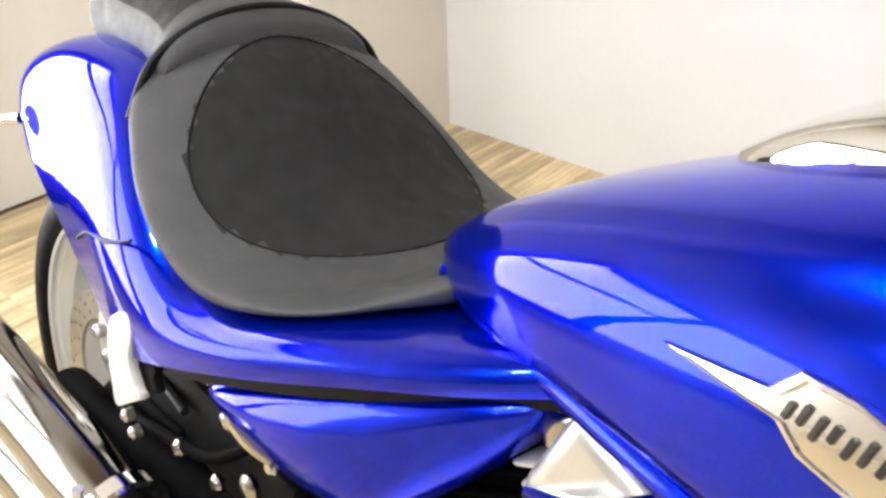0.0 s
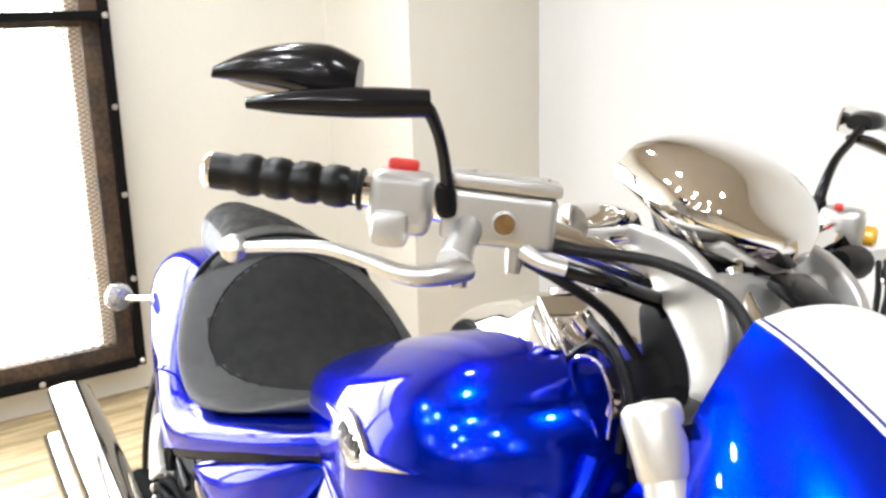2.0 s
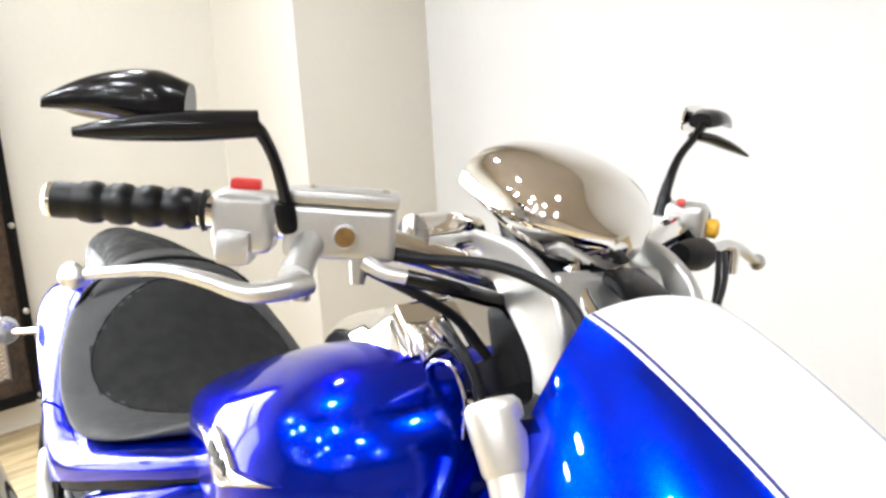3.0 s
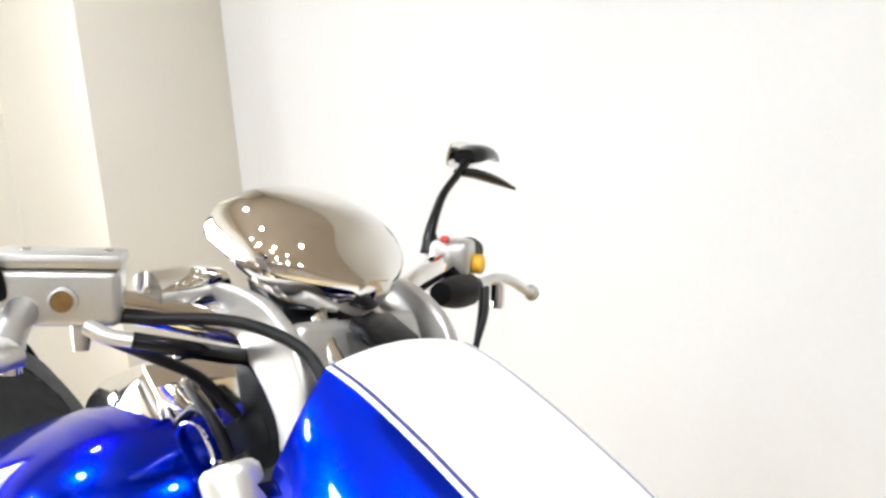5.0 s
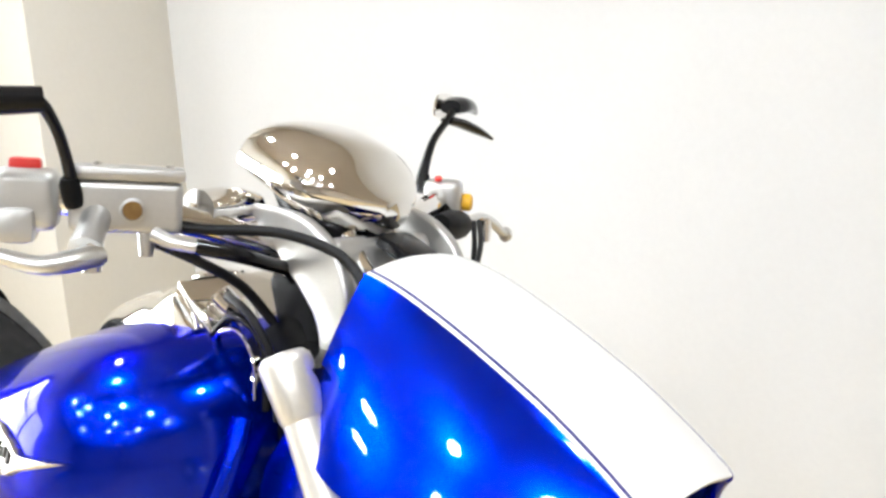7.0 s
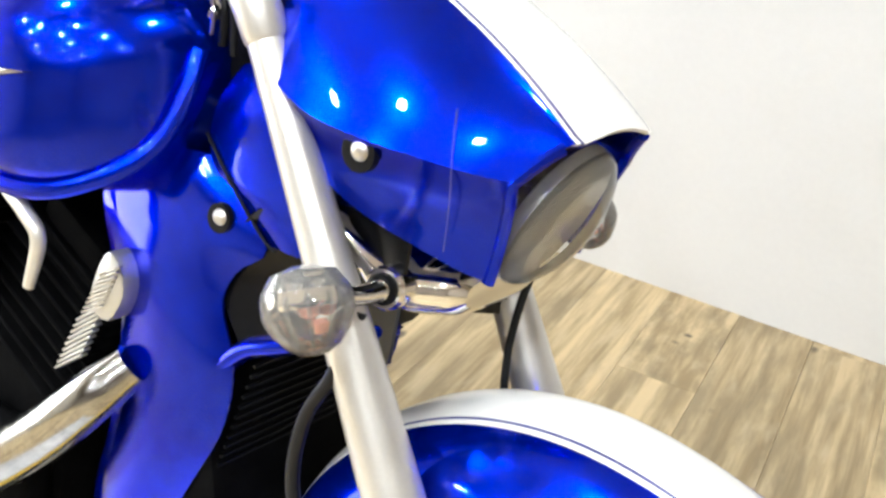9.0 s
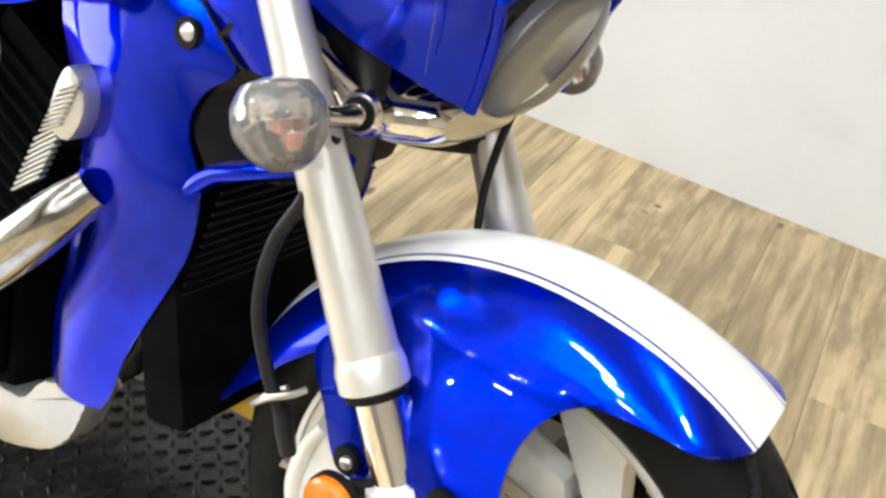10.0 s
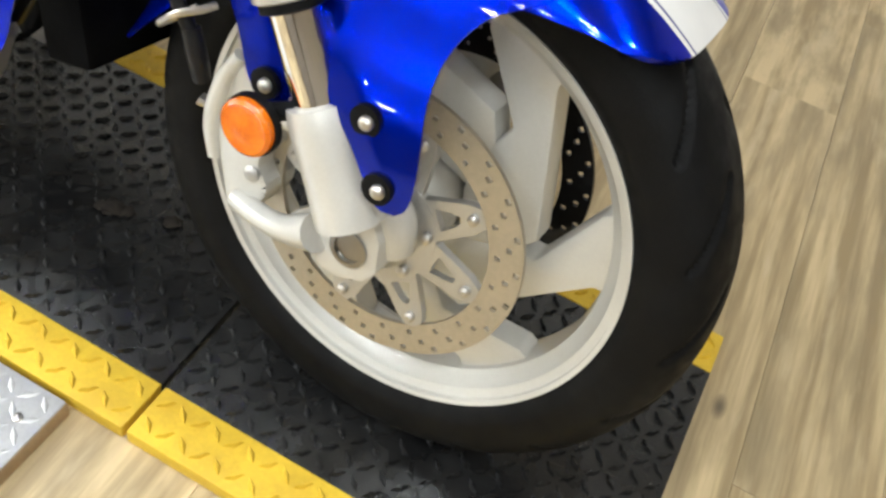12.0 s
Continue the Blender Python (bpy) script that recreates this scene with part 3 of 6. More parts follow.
def tank_skin(x, z, s, off=0.0):
    """The point of the tank's upper flank at x and height z, lifted off along its normal; and that normal."""
    def half(x_, z_):
        w, zt, zm, zb = tank_dims(x_)
        return w * max(0.0, 1 - (max(0, z_ - zm) / (zt - zm)) ** 2.5) ** (1 / 2.5)
    y = half(x, z)
    n = Vector((-(half(x + 0.004, z) - half(x - 0.004, z)) / 0.008, 1, -(half(x, z + 0.004) - half(x, z - 0.004)) / 0.008)).normalized()
    return Vector((x + n.x * off, (y + n.y * off) * s, z + n.z * off)), Vector((n.x, n.y * s, n.z))


# rolled lip along the tank's lower and front edge
for s in (-1, 1):
    bp("tank_lip", tube([(-1.08, 0.098 * s, 0.736), (-1.0, 0.134 * s, 0.737), (-0.88, 0.176 * s, 0.740), (-0.76, 0.210 * s, 0.739), (-0.65, 0.230 * s, 0.733), (-0.56, 0.224 * s, 0.739), (-0.50, 0.196 * s, 0.766),
                         (-0.466, 0.158 * s, 0.806), (-0.455, 0.136 * s, 0.86), (-0.460, 0.12 * s, 0.900)], 0.0066, 10, 6, 1.4), BLUE, "", tank)
# chrome cover on the tank
COVER = [(-0.878, 0.006, 0.893, 0.86), (-0.855, 0.034, 0.912, 0.86), (-0.80, 0.062, 0.946, 0.87), (-0.72, 0.088, 0.978, 0.89), (-0.64, 0.106, 1.002, 0.90), (-0.580, 0.112, 1.013, 0.90), (-0.54, 0.114, 1.012, 0.88)]
loops = []
for k in range(41):
    x = -0.878 + 0.286 * k / 40
    w, zt, zb = fair(COVER, x, 0.02)
    e = 3.0 + 5.0 * max(0.0, (x + 0.66) / 0.08) ** 2
    loops.append([(x, y, z) for y, z in oval(w, zt, (zt + zb * 2) / 3, zb, e, 2.6, 48)])
w, zt, zb = fair(COVER, -0.578, 0.02)
# the flat face that slopes down to the steering head
for f in (0.04, 0.35, 0.70, 1.0):
    x, top, bot = -0.586 + 0.086 * f, zt - 0.012 - 0.088 * f, zb - 0.03 * f
    loops.append([(x, y, z) for y, z in oval(w - 0.002 - 0.006 * f, top, bot + (top - bot) * 0.35, bot, 9.0, 2.6, 48)])
cover = bp("tank_cover", rings(loops), CHROME, "chrome tank cover with the filler", sharp=26)
face = Matrix(((0.727, 0, 0.687, -0.592), (0, 1, 0, 0), (-0.687, 0, 0.727, 1.0065), (0, 0, 0, 1)))
bp("cover_face", prism([(0, -0.104), (0, 0.104), (0.112, 0.094), (0.134, 0.060), (0.134, -0.060), (0.112, -0.094)], 0.004, face, 0.0015), CHROME, "flat chrome face", cover)
bp("filler_cap", turned([(0.034, 0), (0.034, 0.006), (0.028, 0.010), (0.010, 0.011)], pose(-0.655, 0, 0.994, 0, -14), 36), CHROME, "", cover)
# black strip put in for the dark gap along the tank's front rim
for s in (-1, 1):
    bp("edge_strip", tube([(-0.560, 0.108 * s, 0.946), (-0.535, 0.106 * s, 0.940), (-0.500, 0.106 * s, 0.922), (-0.474, 0.112 * s, 0.896), (-0.462, 0.126 * s, 0.860)], 0.0050, 8, 5), BLACKP, "black strip for the dark gap at the tank's front rim", tank)
# badge: a winged plate lying on each flank, with raised bars
WING = [(-0.788, 0.838), (-0.716, 0.851), (-0.702, 0.866), (-0.670, 0.868), (-0.634, 0.862), (-0.616, 0.853), (-0.548, 0.860), (-0.614, 0.838), (-0.636, 0.827), (-0.657, 0.822), (-0.692, 0.828), (-0.708, 0.839)]
for s in (-1, 1):
    cx, cz = -0.667, 0.846
    fine = []
    for i in range(len(WING)):
        (xa, za), (xb, zb) = WING[i], WING[(i + 1) % len(WING)]
        fine += [(xa + (xb - xa) * q / 3, za + (zb - za) * q / 3) for q in range(3)]
    loops = [[tank_skin(cx + (x - cx) * f, cz + (z - cz) * f, s, off)[0] for x, z in fine] for f, off in ((1.0, -0.002), (1.0, 0.003), (0.95, 0.0055), (0.86, 0.0058), (0.82, 0.0040), (0.5, 0.0040), (0.2, 0.0040), (0.02, 0.0040))]
    bg = bp("badge", rings(loops), SATINCHROME, "winged chrome badge", tank)
    for k in range(9):
        x = -0.701 + k * 0.0084
        p, n = tank_skin(x, 0.847 + 0.002 * (k % 2), s, 0.0045)
        up = (Vector((0.12, 0, 1)) - n * n.dot(Vector((0.12, 0, 1)))).normalized()
        rt = up.cross(n)
        m = Matrix(((rt.x, up.x, n.x, p.x), (rt.y, up.y, n.y, p.y), (rt.z, up.z, n.z, p.z), (0, 0, 0, 1)))
        bp("badge_bar", block((0.0042, 0.0105 + 0.002 * (k % 3), 0.0030), m @ Matrix.Rotation(radians(-9), 4, "Z"), bevel=0.0008, seg=1), BADGE, "", bg)

# seats
SEAT = [  # x, half-breadth, top, bottom edge
    (-1.525, 0.145, 0.872, 0.795), (-1.50, 0.178, 0.870, 0.765), (-1.46, 0.202, 0.852, 0.722), (-1.40, 0.221, 0.802, 0.684), (-1.34, 0.227, 0.753, 0.662), (-1.27, 0.226, 0.718, 0.655),
    (-1.20, 0.212, 0.706, 0.670), (-1.14, 0.188, 0.714, 0.689), (-1.09, 0.158, 0.742, 0.707), (-1.045, 0.118, 0.780, 0.722), (-1.015, 0.085, 0.798, 0.745)]
loops = []
for k in range(57):
    x = -1.525 + 0.51 * k / 56
    w, zt, zb = curve(SEAT, x)
    loops.append([(x, y, z - 0.008 * (1 - (y / w) ** 2) * (1 if z > zb + 0.02 else 0)) for y, z in oval(w, zt, zb + (zt - zb) * 0.30, zb, 1.65, 4.0, 72)])


SX, SR, SF, SWD = -1.365, 0.125, 0.165, 0.79   # centre panel: middle, reach to the rear, reach to the front, share of the breadth


def seat_zone(p):
    w, zt, zb = curve(SEAT, p.x)
    d = ((p.x - SX) / (SR if p.x < SX else SF)) ** 2
    return 1 if d + (p.y / (w * SWD)) ** 2 < 1 and p.z > zb + (zt - zb) * 0.35 else 0


seat = bp("rider_seat", rings(loops, mat_of=seat_zone), [SEATV, SEATD], "scooped black vinyl rider seat with a matte centre panel", sharp=60)
# stitched seam round the centre panel
ring_pts = []
for k in range(72):
    a = 2 * math.pi * k / 72
    x = SX + (SR if math.cos(a) < 0 else SF) * math.cos(a)
    w, zt, zb = curve(SEAT, x)
    y = w * SWD * math.sin(a)
    zm = zb + (zt - zb) * 0.30
    z = zm + (zt - zm) * max(0.0, 1 - abs(y / w) ** 1.65) ** (1 / 1.65) - 0.008 * (1 - (y / w) ** 2)
    ring_pts.append((x, y, z))
bp("seam", tube(ring_pts + ring_pts[:1], 0.0016, 6, 2), BLACKP, "", seat)
PILL = [(-1.885, 0.040, 0.868, 0.83), (-1.86, 0.058, 0.889, 0.80), (-1.78, 0.072, 0.903, 0.78), (-1.70, 0.083, 0.908, 0.77), (-1.62, 0.097, 0.908, 0.77), (-1.55, 0.120, 0.898, 0.77), (-1.505, 0.150, 0.884, 0.77), (-1.49, 0.145, 0.868, 0.78)]
loops = []
for k in range(41):
    x = -1.885 + 0.395 * k / 40
    w, zt, zb = curve(PILL, x)
    loops.append([(x, y, z) for y, z in oval(w, zt, zb + (zt - zb) * 0.45, zb, 2.1, 3.5, 64)])
bp("pillion_seat", rings(loops, mat_of=lambda p: 1 if p.x < -1.56 and abs(p.y) < 0.105 and p.z > 0.86 else 0), [SEATV, SEATD], "tapered black vinyl pillion seat", sharp=60)
bp("seat_strap", tube([(-1.498, -0.182, 0.780), (-1.507, -0.148, 0.838), (-1.514, -0.082, 0.876), (-1.516, 0, 0.889), (-1.514, 0.082, 0.876), (-1.507, 0.148, 0.838), (-1.498, 0.182, 0.780)], 0.006, 8, 5), BLACKP, "", seat)

# tail body over the rear wheel, open below
TAIL = [  # x, half-breadth, top, bottom
    (-0.885, 0.165, 0.768, 0.732), (-0.95, 0.190, 0.742, 0.708), (-1.05, 0.214, 0.712, 0.674), (-1.15, 0.231, 0.686, 0.636), (-1.26, 0.243, 0.662, 0.596), (-1.35, 0.243, 0.668, 0.562), (-1.42, 0.236, 0.715, 0.535),
    (-1.50, 0.222, 0.780, 0.530), (-1.60, 0.200, 0.812, 0.545), (-1.72, 0.178, 0.815, 0.575), (-1.85, 0.155, 0.795, 0.610), (-1.98, 0.120, 0.745, 0.640), (-2.06, 0.075, 0.705, 0.655)]
g = []
for k in range(70):
    x = -0.885 - 1.175 * k / 69
    w, zt, zb = fair(TAIL, x)
    row = []
    for j in range(29):
        a = math.pi * j / 28
        c, s = math.cos(a), math.sin(a)
        y = -w * math.copysign(abs(c) ** 0.42, c)
        z = zb + (zt - zb) * abs(s) ** 0.62
        tuck = max(0, 0.35 - (z - zb) / (zt - zb)) * 0.10
        row.append((x, y * (1 - tuck), z))
    g.append(row)
tail = bp("tail_body", shell(g, 0.004), BLUE, "smooth blue tail body and rear mudguard")
for s in (-1, 1):
    bp("tail_seam", tube([(-1.385, 0.2425 * s, 0.690), (-1.47, 0.229 * s, 0.655), (-1.56, 0.209 * s, 0.630), (-1.62, 0.198 * s, 0.600)], 0.0025, 6, 4), BLACKP, "", tail)
    # black strip put in for the shade in the gap under the tail rail
    bp("rail_trim", tube([(-0.90, 0.150 * s, 0.722), (-1.05, 0.194 * s, 0.668), (-1.16, 0.212 * s, 0.628), (-1.27, 0.220 * s, 0.587), (-1.36, 0.218 * s, 0.554)], 0.010, 8, 5, 1.5), BLACKP, "", tail)
bp("tail_lamp", turned([(0.055, 0.0), (0.050, 0.018), (0.03, 0.028), (0.006, 0.031)], pose(-2.055, 0, 0.690, 0, -80) @ Matrix.Diagonal((0.55, 1.15, 1, 1)), 32), TAILRED, "red oval tail lamp")
# grab lip of brighter trim under the tail side
for s in (-1, 1):
    sg = bp("rear_indicator", tube([(-1.99, 0.118 * s, 0.648), (-2.05, 0.135 * s, 0.632), (-2.10, 0.155 * s, 0.620)], [0.009, 0.007, 0.008], 10, 5), CHROME, "chrome stalk with a clear round lens")
    bp("lens", turned([(0.010, -0.022), (0.026, -0.016), (0.033, 0.0), (0.033, 0.008), (0.024, 0.020), (0.006, 0.025)], axis_to((-2.125, 0.165 * s, 0.616), (-2.9, 0.25 * s, 0.58)), 24), LENSF, "clear round lens", sg)
    bp("bulb", turned([(0.006, -0.018), (0.022, -0.012), (0.028, 0.000), (0.020, 0.004), (0.006, -0.006)], axis_to((-2.125, 0.165 * s, 0.616), (-2.9, 0.25 * s, 0.58)), 16), CHROME, "", sg)

# side covers below the seat
SC = rounded([(-1.305, 0.549), (-1.21, 0.597), (-1.10, 0.643), (-1.0, 0.682), (-0.925, 0.710), (-0.908, 0.700), (-0.930, 0.655), (-0.975, 0.600), (-1.035, 0.545), (-1.09, 0.522), (-1.17, 0.517), (-1.25, 0.520), (-1.295, 0.531)], 5)
for s in (-1, 1):
    bm = bmesh.new()
    n = len(SC)
    cx, cz = -1.11, 0.590
    loops = []
    for f, y in ((1.0, 0.150), (1.0, 0.194), (0.985, 0.201), (0.95, 0.207), (0.85, 0.214), (0.7, 0.219), (0.5, 0.223), (0.3, 0.226), (0.05, 0.227)):
        loops.append([(cx + (x - cx) * f, (y - 0.5 * max(0, cx + (x - cx) * f + 1.2) ** 2) * s, cz + (z - cz) * f) for x, z in SC])
    sc = bp("side_cover", rings(loops), BLUE, "blue side cover with a small gold badge")
    bp("cover_badge", tube([(-1.272, 0.207 * s, 0.545), (-1.240, 0.213 * s, 0.537), (-1.205, 0.215 * s, 0.532), (-1.172, 0.214 * s, 0.530)], [0.004, 0.007, 0.008, 0.005], 8, 5, 0.6), GOLD, "gold badge strip", sc)

# front wheel
front = bp("front_wheel", turned([(0.030, -0.075), (0.048, -0.070), (0.056, -0.045), (0.050, -0.02), (0.050, 0.02), (0.056, 0.045), (0.048, 0.070), (0.030, 0.075)], pose(0, 0, WC, 90), 40), RIMPAINT, "silver cast wheel")


def rim(parent, c, half, r=0.241):
    prof = [(r, half + 0.005), (r + 0.001, half), (r - 0.006, half - 0.004), (r - 0.014, half - 0.007), (r - 0.019, half - 0.016), (r - 0.028, half - 0.024), (r - 0.031, 0.0),
            (r - 0.028, -half + 0.024), (r - 0.019, -half + 0.016), (r - 0.014, -half + 0.007), (r - 0.006, -half + 0.004), (r + 0.001, -half), (r, -half - 0.005), (r - 0.005, -half - 0.003),
            (r - 0.006, -half + 0.010), (r - 0.022, -half + 0.028), (r - 0.024, 0), (r - 0.022, half - 0.028), (r - 0.006, half - 0.010), (r - 0.005, half + 0.003), (r, half + 0.005)]
    bm = turned(prof, pose(c, 0, WC, 90), 96, cap=False)
    bmesh.ops.remove_doubles(bm, verts=bm.verts, dist=1e-5)
    return bp("rim", bm, RIMPAINT, "", parent)


def tyre(parent, cx, half, r_out, r_bead, label, nseg, npro, grooves, zc):
    """A round tyre whose tread is cut by slanting grooves."""
    th = np.linspace(0, 2 * np.pi, nseg, endpoint=False)
    a = np.linspace(-2.25, 2.25, npro)
    sec_h = (r_out - r_bead)
    ce = r_bead + sec_h * 0.42
    y = half * np.sign(np.sin(a)) * np.abs(np.sin(a)) ** 0.85
    r = np.where(np.cos(a) >= 0, ce + (r_out - ce) * np.abs(np.cos(a)) ** 0.8, ce - (ce - r_bead) * np.abs(np.cos(a)) ** 0.75 / abs(np.cos(2.25)) ** 0.75)
    y = np.where(np.abs(a) > 1.75, np.sign(y) * (np.abs(y) - (np.abs(a) - 1.75) * 0.012), y)
    T, A = np.meshgrid(th, a, indexing="ij")
    R, Y = np.repeat(r[None], nseg, 0), np.repeat(y[None], nseg, 0)
    cut = np.zeros_like(R)
    if grooves:
        ph = (T / (2 * np.pi) * grooves)
        for sgn in (-1, 1):
            u = sgn * A
            d = (ph + (0.5 if sgn > 0 else 0.0) + 0.85 * np.clip(u, 0, 2) ** 0.8) % 1.0
            d = np.minimum(d, 1 - d) / grooves * 2 * np.pi * r_out
            cut = np.maximum(cut, np.where((u > 0.22) & (u < 1.15), np.clip(1.8 - d / 0.0034, 0, 1), 0))
    R = R - 0.0110 * cut
    X, Z = cx + R * np.cos(T), zc + R * np.sin(T)
    v = np.stack([X, Y, Z], 2).reshape(-1, 3)
    idx = np.arange(nseg * npro).reshape(nseg, npro)
    i2 = np.roll(idx, -1, 0)
    q = np.stack([idx[:, :-1], idx[:, 1:], i2[:, 1:], i2[:, :-1]], 2).reshape(-1, 4)
    close = np.stack([idx[:, -1], idx[:, 0], i2[:, 0], i2[:, -1]], 1)
    me = bpy.data.meshes.new("tyre")
    me.from_pydata(v.tolist(), [], np.concatenate([q, close]).tolist())
    me.materials.append(RUBBER)
    me.polygons.foreach_set("use_smooth", [True] * len(me.polygons))
    ob = new("tyre", me)
    ob.parent = parent
    ob["label"] = label
    return ob


rim(front, 0.0, 0.048)
tyre(front, 0.0, 0.063, 0.320, 0.236, "black grooved road tyre", 720, 61, 18, WC)


def swept(parent, cx, pts, turn_by, half, dz=0.0):
    """A cast arm along polar points (radius, degrees, half-breadth)."""
    kn = [(i, *p) for i, p in enumerate(pts)]
    c = [curve(kn, q / 5) for q in range((len(pts) - 1) * 5 + 1)]
    xy = [Vector((p[0] * math.cos(radians(p[1] + turn_by)), p[0] * math.sin(radians(p[1] + turn_by)))) for p in c]
    le, ri = [], []
    for i, p in enumerate(xy):
        d = (xy[min(i + 1, len(xy) - 1)] - xy[max(i - 1, 0)]).normalized()
        n = Vector((-d.y, d.x)) * c[i][2]
        le.append(p + n)
        ri.append(p - n)
    return bp("spoke", prism([tuple(q) for q in le + ri[::-1]], half * 2, pose(cx, half, WC + dz, 90), 0.004), RIMPAINT, "", parent)


ARM = [(0.050, -40, 0.026), (0.090, 2, 0.024), (0.130, 35, 0.022), (0.172, 60, 0.024), (0.205, 74, 0.037), (0.216, 76.5, 0.045)]
# broad slanting arms of the front wheel, straight-sided, six round the hub
PADDLE = [(0.101, 0.190), (0.096, 0.180), (0.116, 0.100), (0.135, 0.021), (0.112, -0.006), (0.056, -0.024), (0.044, 0.034), (0.058, 0.096), (0.070, 0.121), (0.045, 0.158), (0.016, 0.200), (0.015, 0.2145), (0.038, 0.2115), (0.062, 0.206), (0.084, 0.198)]
for k in range(6):
    c_, s_ = math.cos(radians(60 * k)), math.sin(radians(60 * k))
    bp("spoke", prism([(x * c_ - z * s_, x * s_ + z * c_) for x, z in PADDLE], 0.036, pose(0, 0.018 + 0.0004 * (k % 3), WC, 90), 0.005, 2), RIMPAINT, "", front)


def drilled_disc(parent, y, r0, r1, holes, rows, cx=0.0, zc=WC, th=0.005, material=None):
    """A brake disc with rows of drilled holes."""
    na, nr = 288, 12
    solid = np.ones((na, nr), bool)
    step_ = na // holes
    for k in range(holes):
        for q, (row, sh) in enumerate(rows):
            i = k * step_ + sh
            solid[np.ix_([i % na, (i + 1) % na], [row, row + 1])] = False
    rr = np.linspace(r0, r1, nr + 1)
    bm = bmesh.new()
    V = [[[bm.verts.new((cx + r * math.cos(2 * math.pi * i / na), y + dy, zc + r * math.sin(2 * math.pi * i / na))) for r in rr] for i in range(na)] for dy in (-th / 2, th / 2)]
    for i in range(na):
        i2 = (i + 1) % na
        for j in range(nr):
            if not solid[i, j]:
                continue
            for s in (0, 1):
                bm.faces.new((V[s][i][j], V[s][i2][j], V[s][i2][j + 1], V[s][i][j + 1]))
            if j == 0 or not solid[i, j - 1]:
                bm.faces.new((V[0][i][j], V[0][i2][j], V[1][i2][j], V[1][i][j]))
            if j == nr - 1 or not solid[i, j + 1]:
                bm.faces.new((V[0][i][j + 1], V[0][i2][j + 1], V[1][i2][j + 1], V[1][i][j + 1]))
            if not solid[i - 1, j]:
                bm.faces.new((V[0][i][j], V[0][i][j + 1], V[1][i][j + 1], V[1][i][j]))
            if not solid[i2, j]:
                bm.faces.new((V[0][i2][j], V[0][i2][j + 1], V[1][i2][j + 1], V[1][i2][j]))
    d = bp("brake_disc", bm, material or DISC, "drilled steel brake disc", parent, sharp=25)
    return d


for s in (-1, 1):
    # the far disc is coloured gloss black, the near one steel
    drilled_disc(front, 0.085 * s, 0.117, 0.152, 24, ((2, 0), (6, 4), (9, 8)), material=DISC if s < 0 else BLACKG)
    # spider that carries the disc
    bm = turned([(0.040, -0.006), (0.062, -0.005), (0.062, 0.005), (0.040, 0.006)], pose(0, 0.083 * s, WC, 90), 40)
    sp = bp("disc_carrier", bm, SILVER, "", front)
    for k in range(8):
        a0 = 35 + 45 * k

        def at(rad, deg, dy):
            return (rad * math.cos(radians(a0 + deg)), 0.083 * s + dy, WC + rad * math.sin(radians(a0 + deg)))

        outer = [(0.058, -23), (0.058, 0), (0.058, 23), (0.104, 8.5), (0.116, 5), (0.119, 0), (0.116, -5), (0.104, -8.5)]
        inner = [(0.068, -10), (0.066, 0), (0.068, 10), (0.084, 5), (0.091, 2), (0.092, 0), (0.091, -2), (0.084, -5)]
        bm = rings([[at(*q, d) for q in o] for o, d in ((outer, -0.0045), (outer, 0.0045), (inner, 0.0045), (inner, -0.0045), (outer, -0.0045))], cap=False)
        bmesh.ops.remove_doubles(bm, verts=bm.verts, dist=1e-6)
        bp("carrier_arm", bm, SILVER, "", front)
        bp("rivet", turned([(0.0055, 0.0), (0.0055, 0.009), (0.003, 0.011)], Matrix.Translation(at(0.106, 0, 0)) @ pose(0, 0, 0, 90 if s < 0 else -90), 12), BOLT, "", front)
    bp("hub_cap", turned([(0.044, 0.0), (0.042, 0.022), (0.034, 0.030), (0.02, 0.031)], Matrix.Translation((0, 0.083 * s, WC)) @ pose(0, 0, 0, 90 if s < 0 else -90), 32), SILVER, "", front)
    for k in range(6):
        a = radians(17 + 60 * k)
        bp("hub_bolt", turned([(0.006, 0), (0.006, 0.006), (0.003, 0.008)], Matrix.Translation((0.053 * math.cos(a), 0.089 * s, WC + 0.053 * math.sin(a))) @ pose(0, 0, 0, 90 if s < 0 else -90), 10), BOLT, "", front)

# front fork: the raked line of each leg
FY = {-1: 0.15, 1: 0.126}


def fk(z, s):
    return Vector((-0.05 - 0.603 * (z - 0.441), FY[s] * s, z))


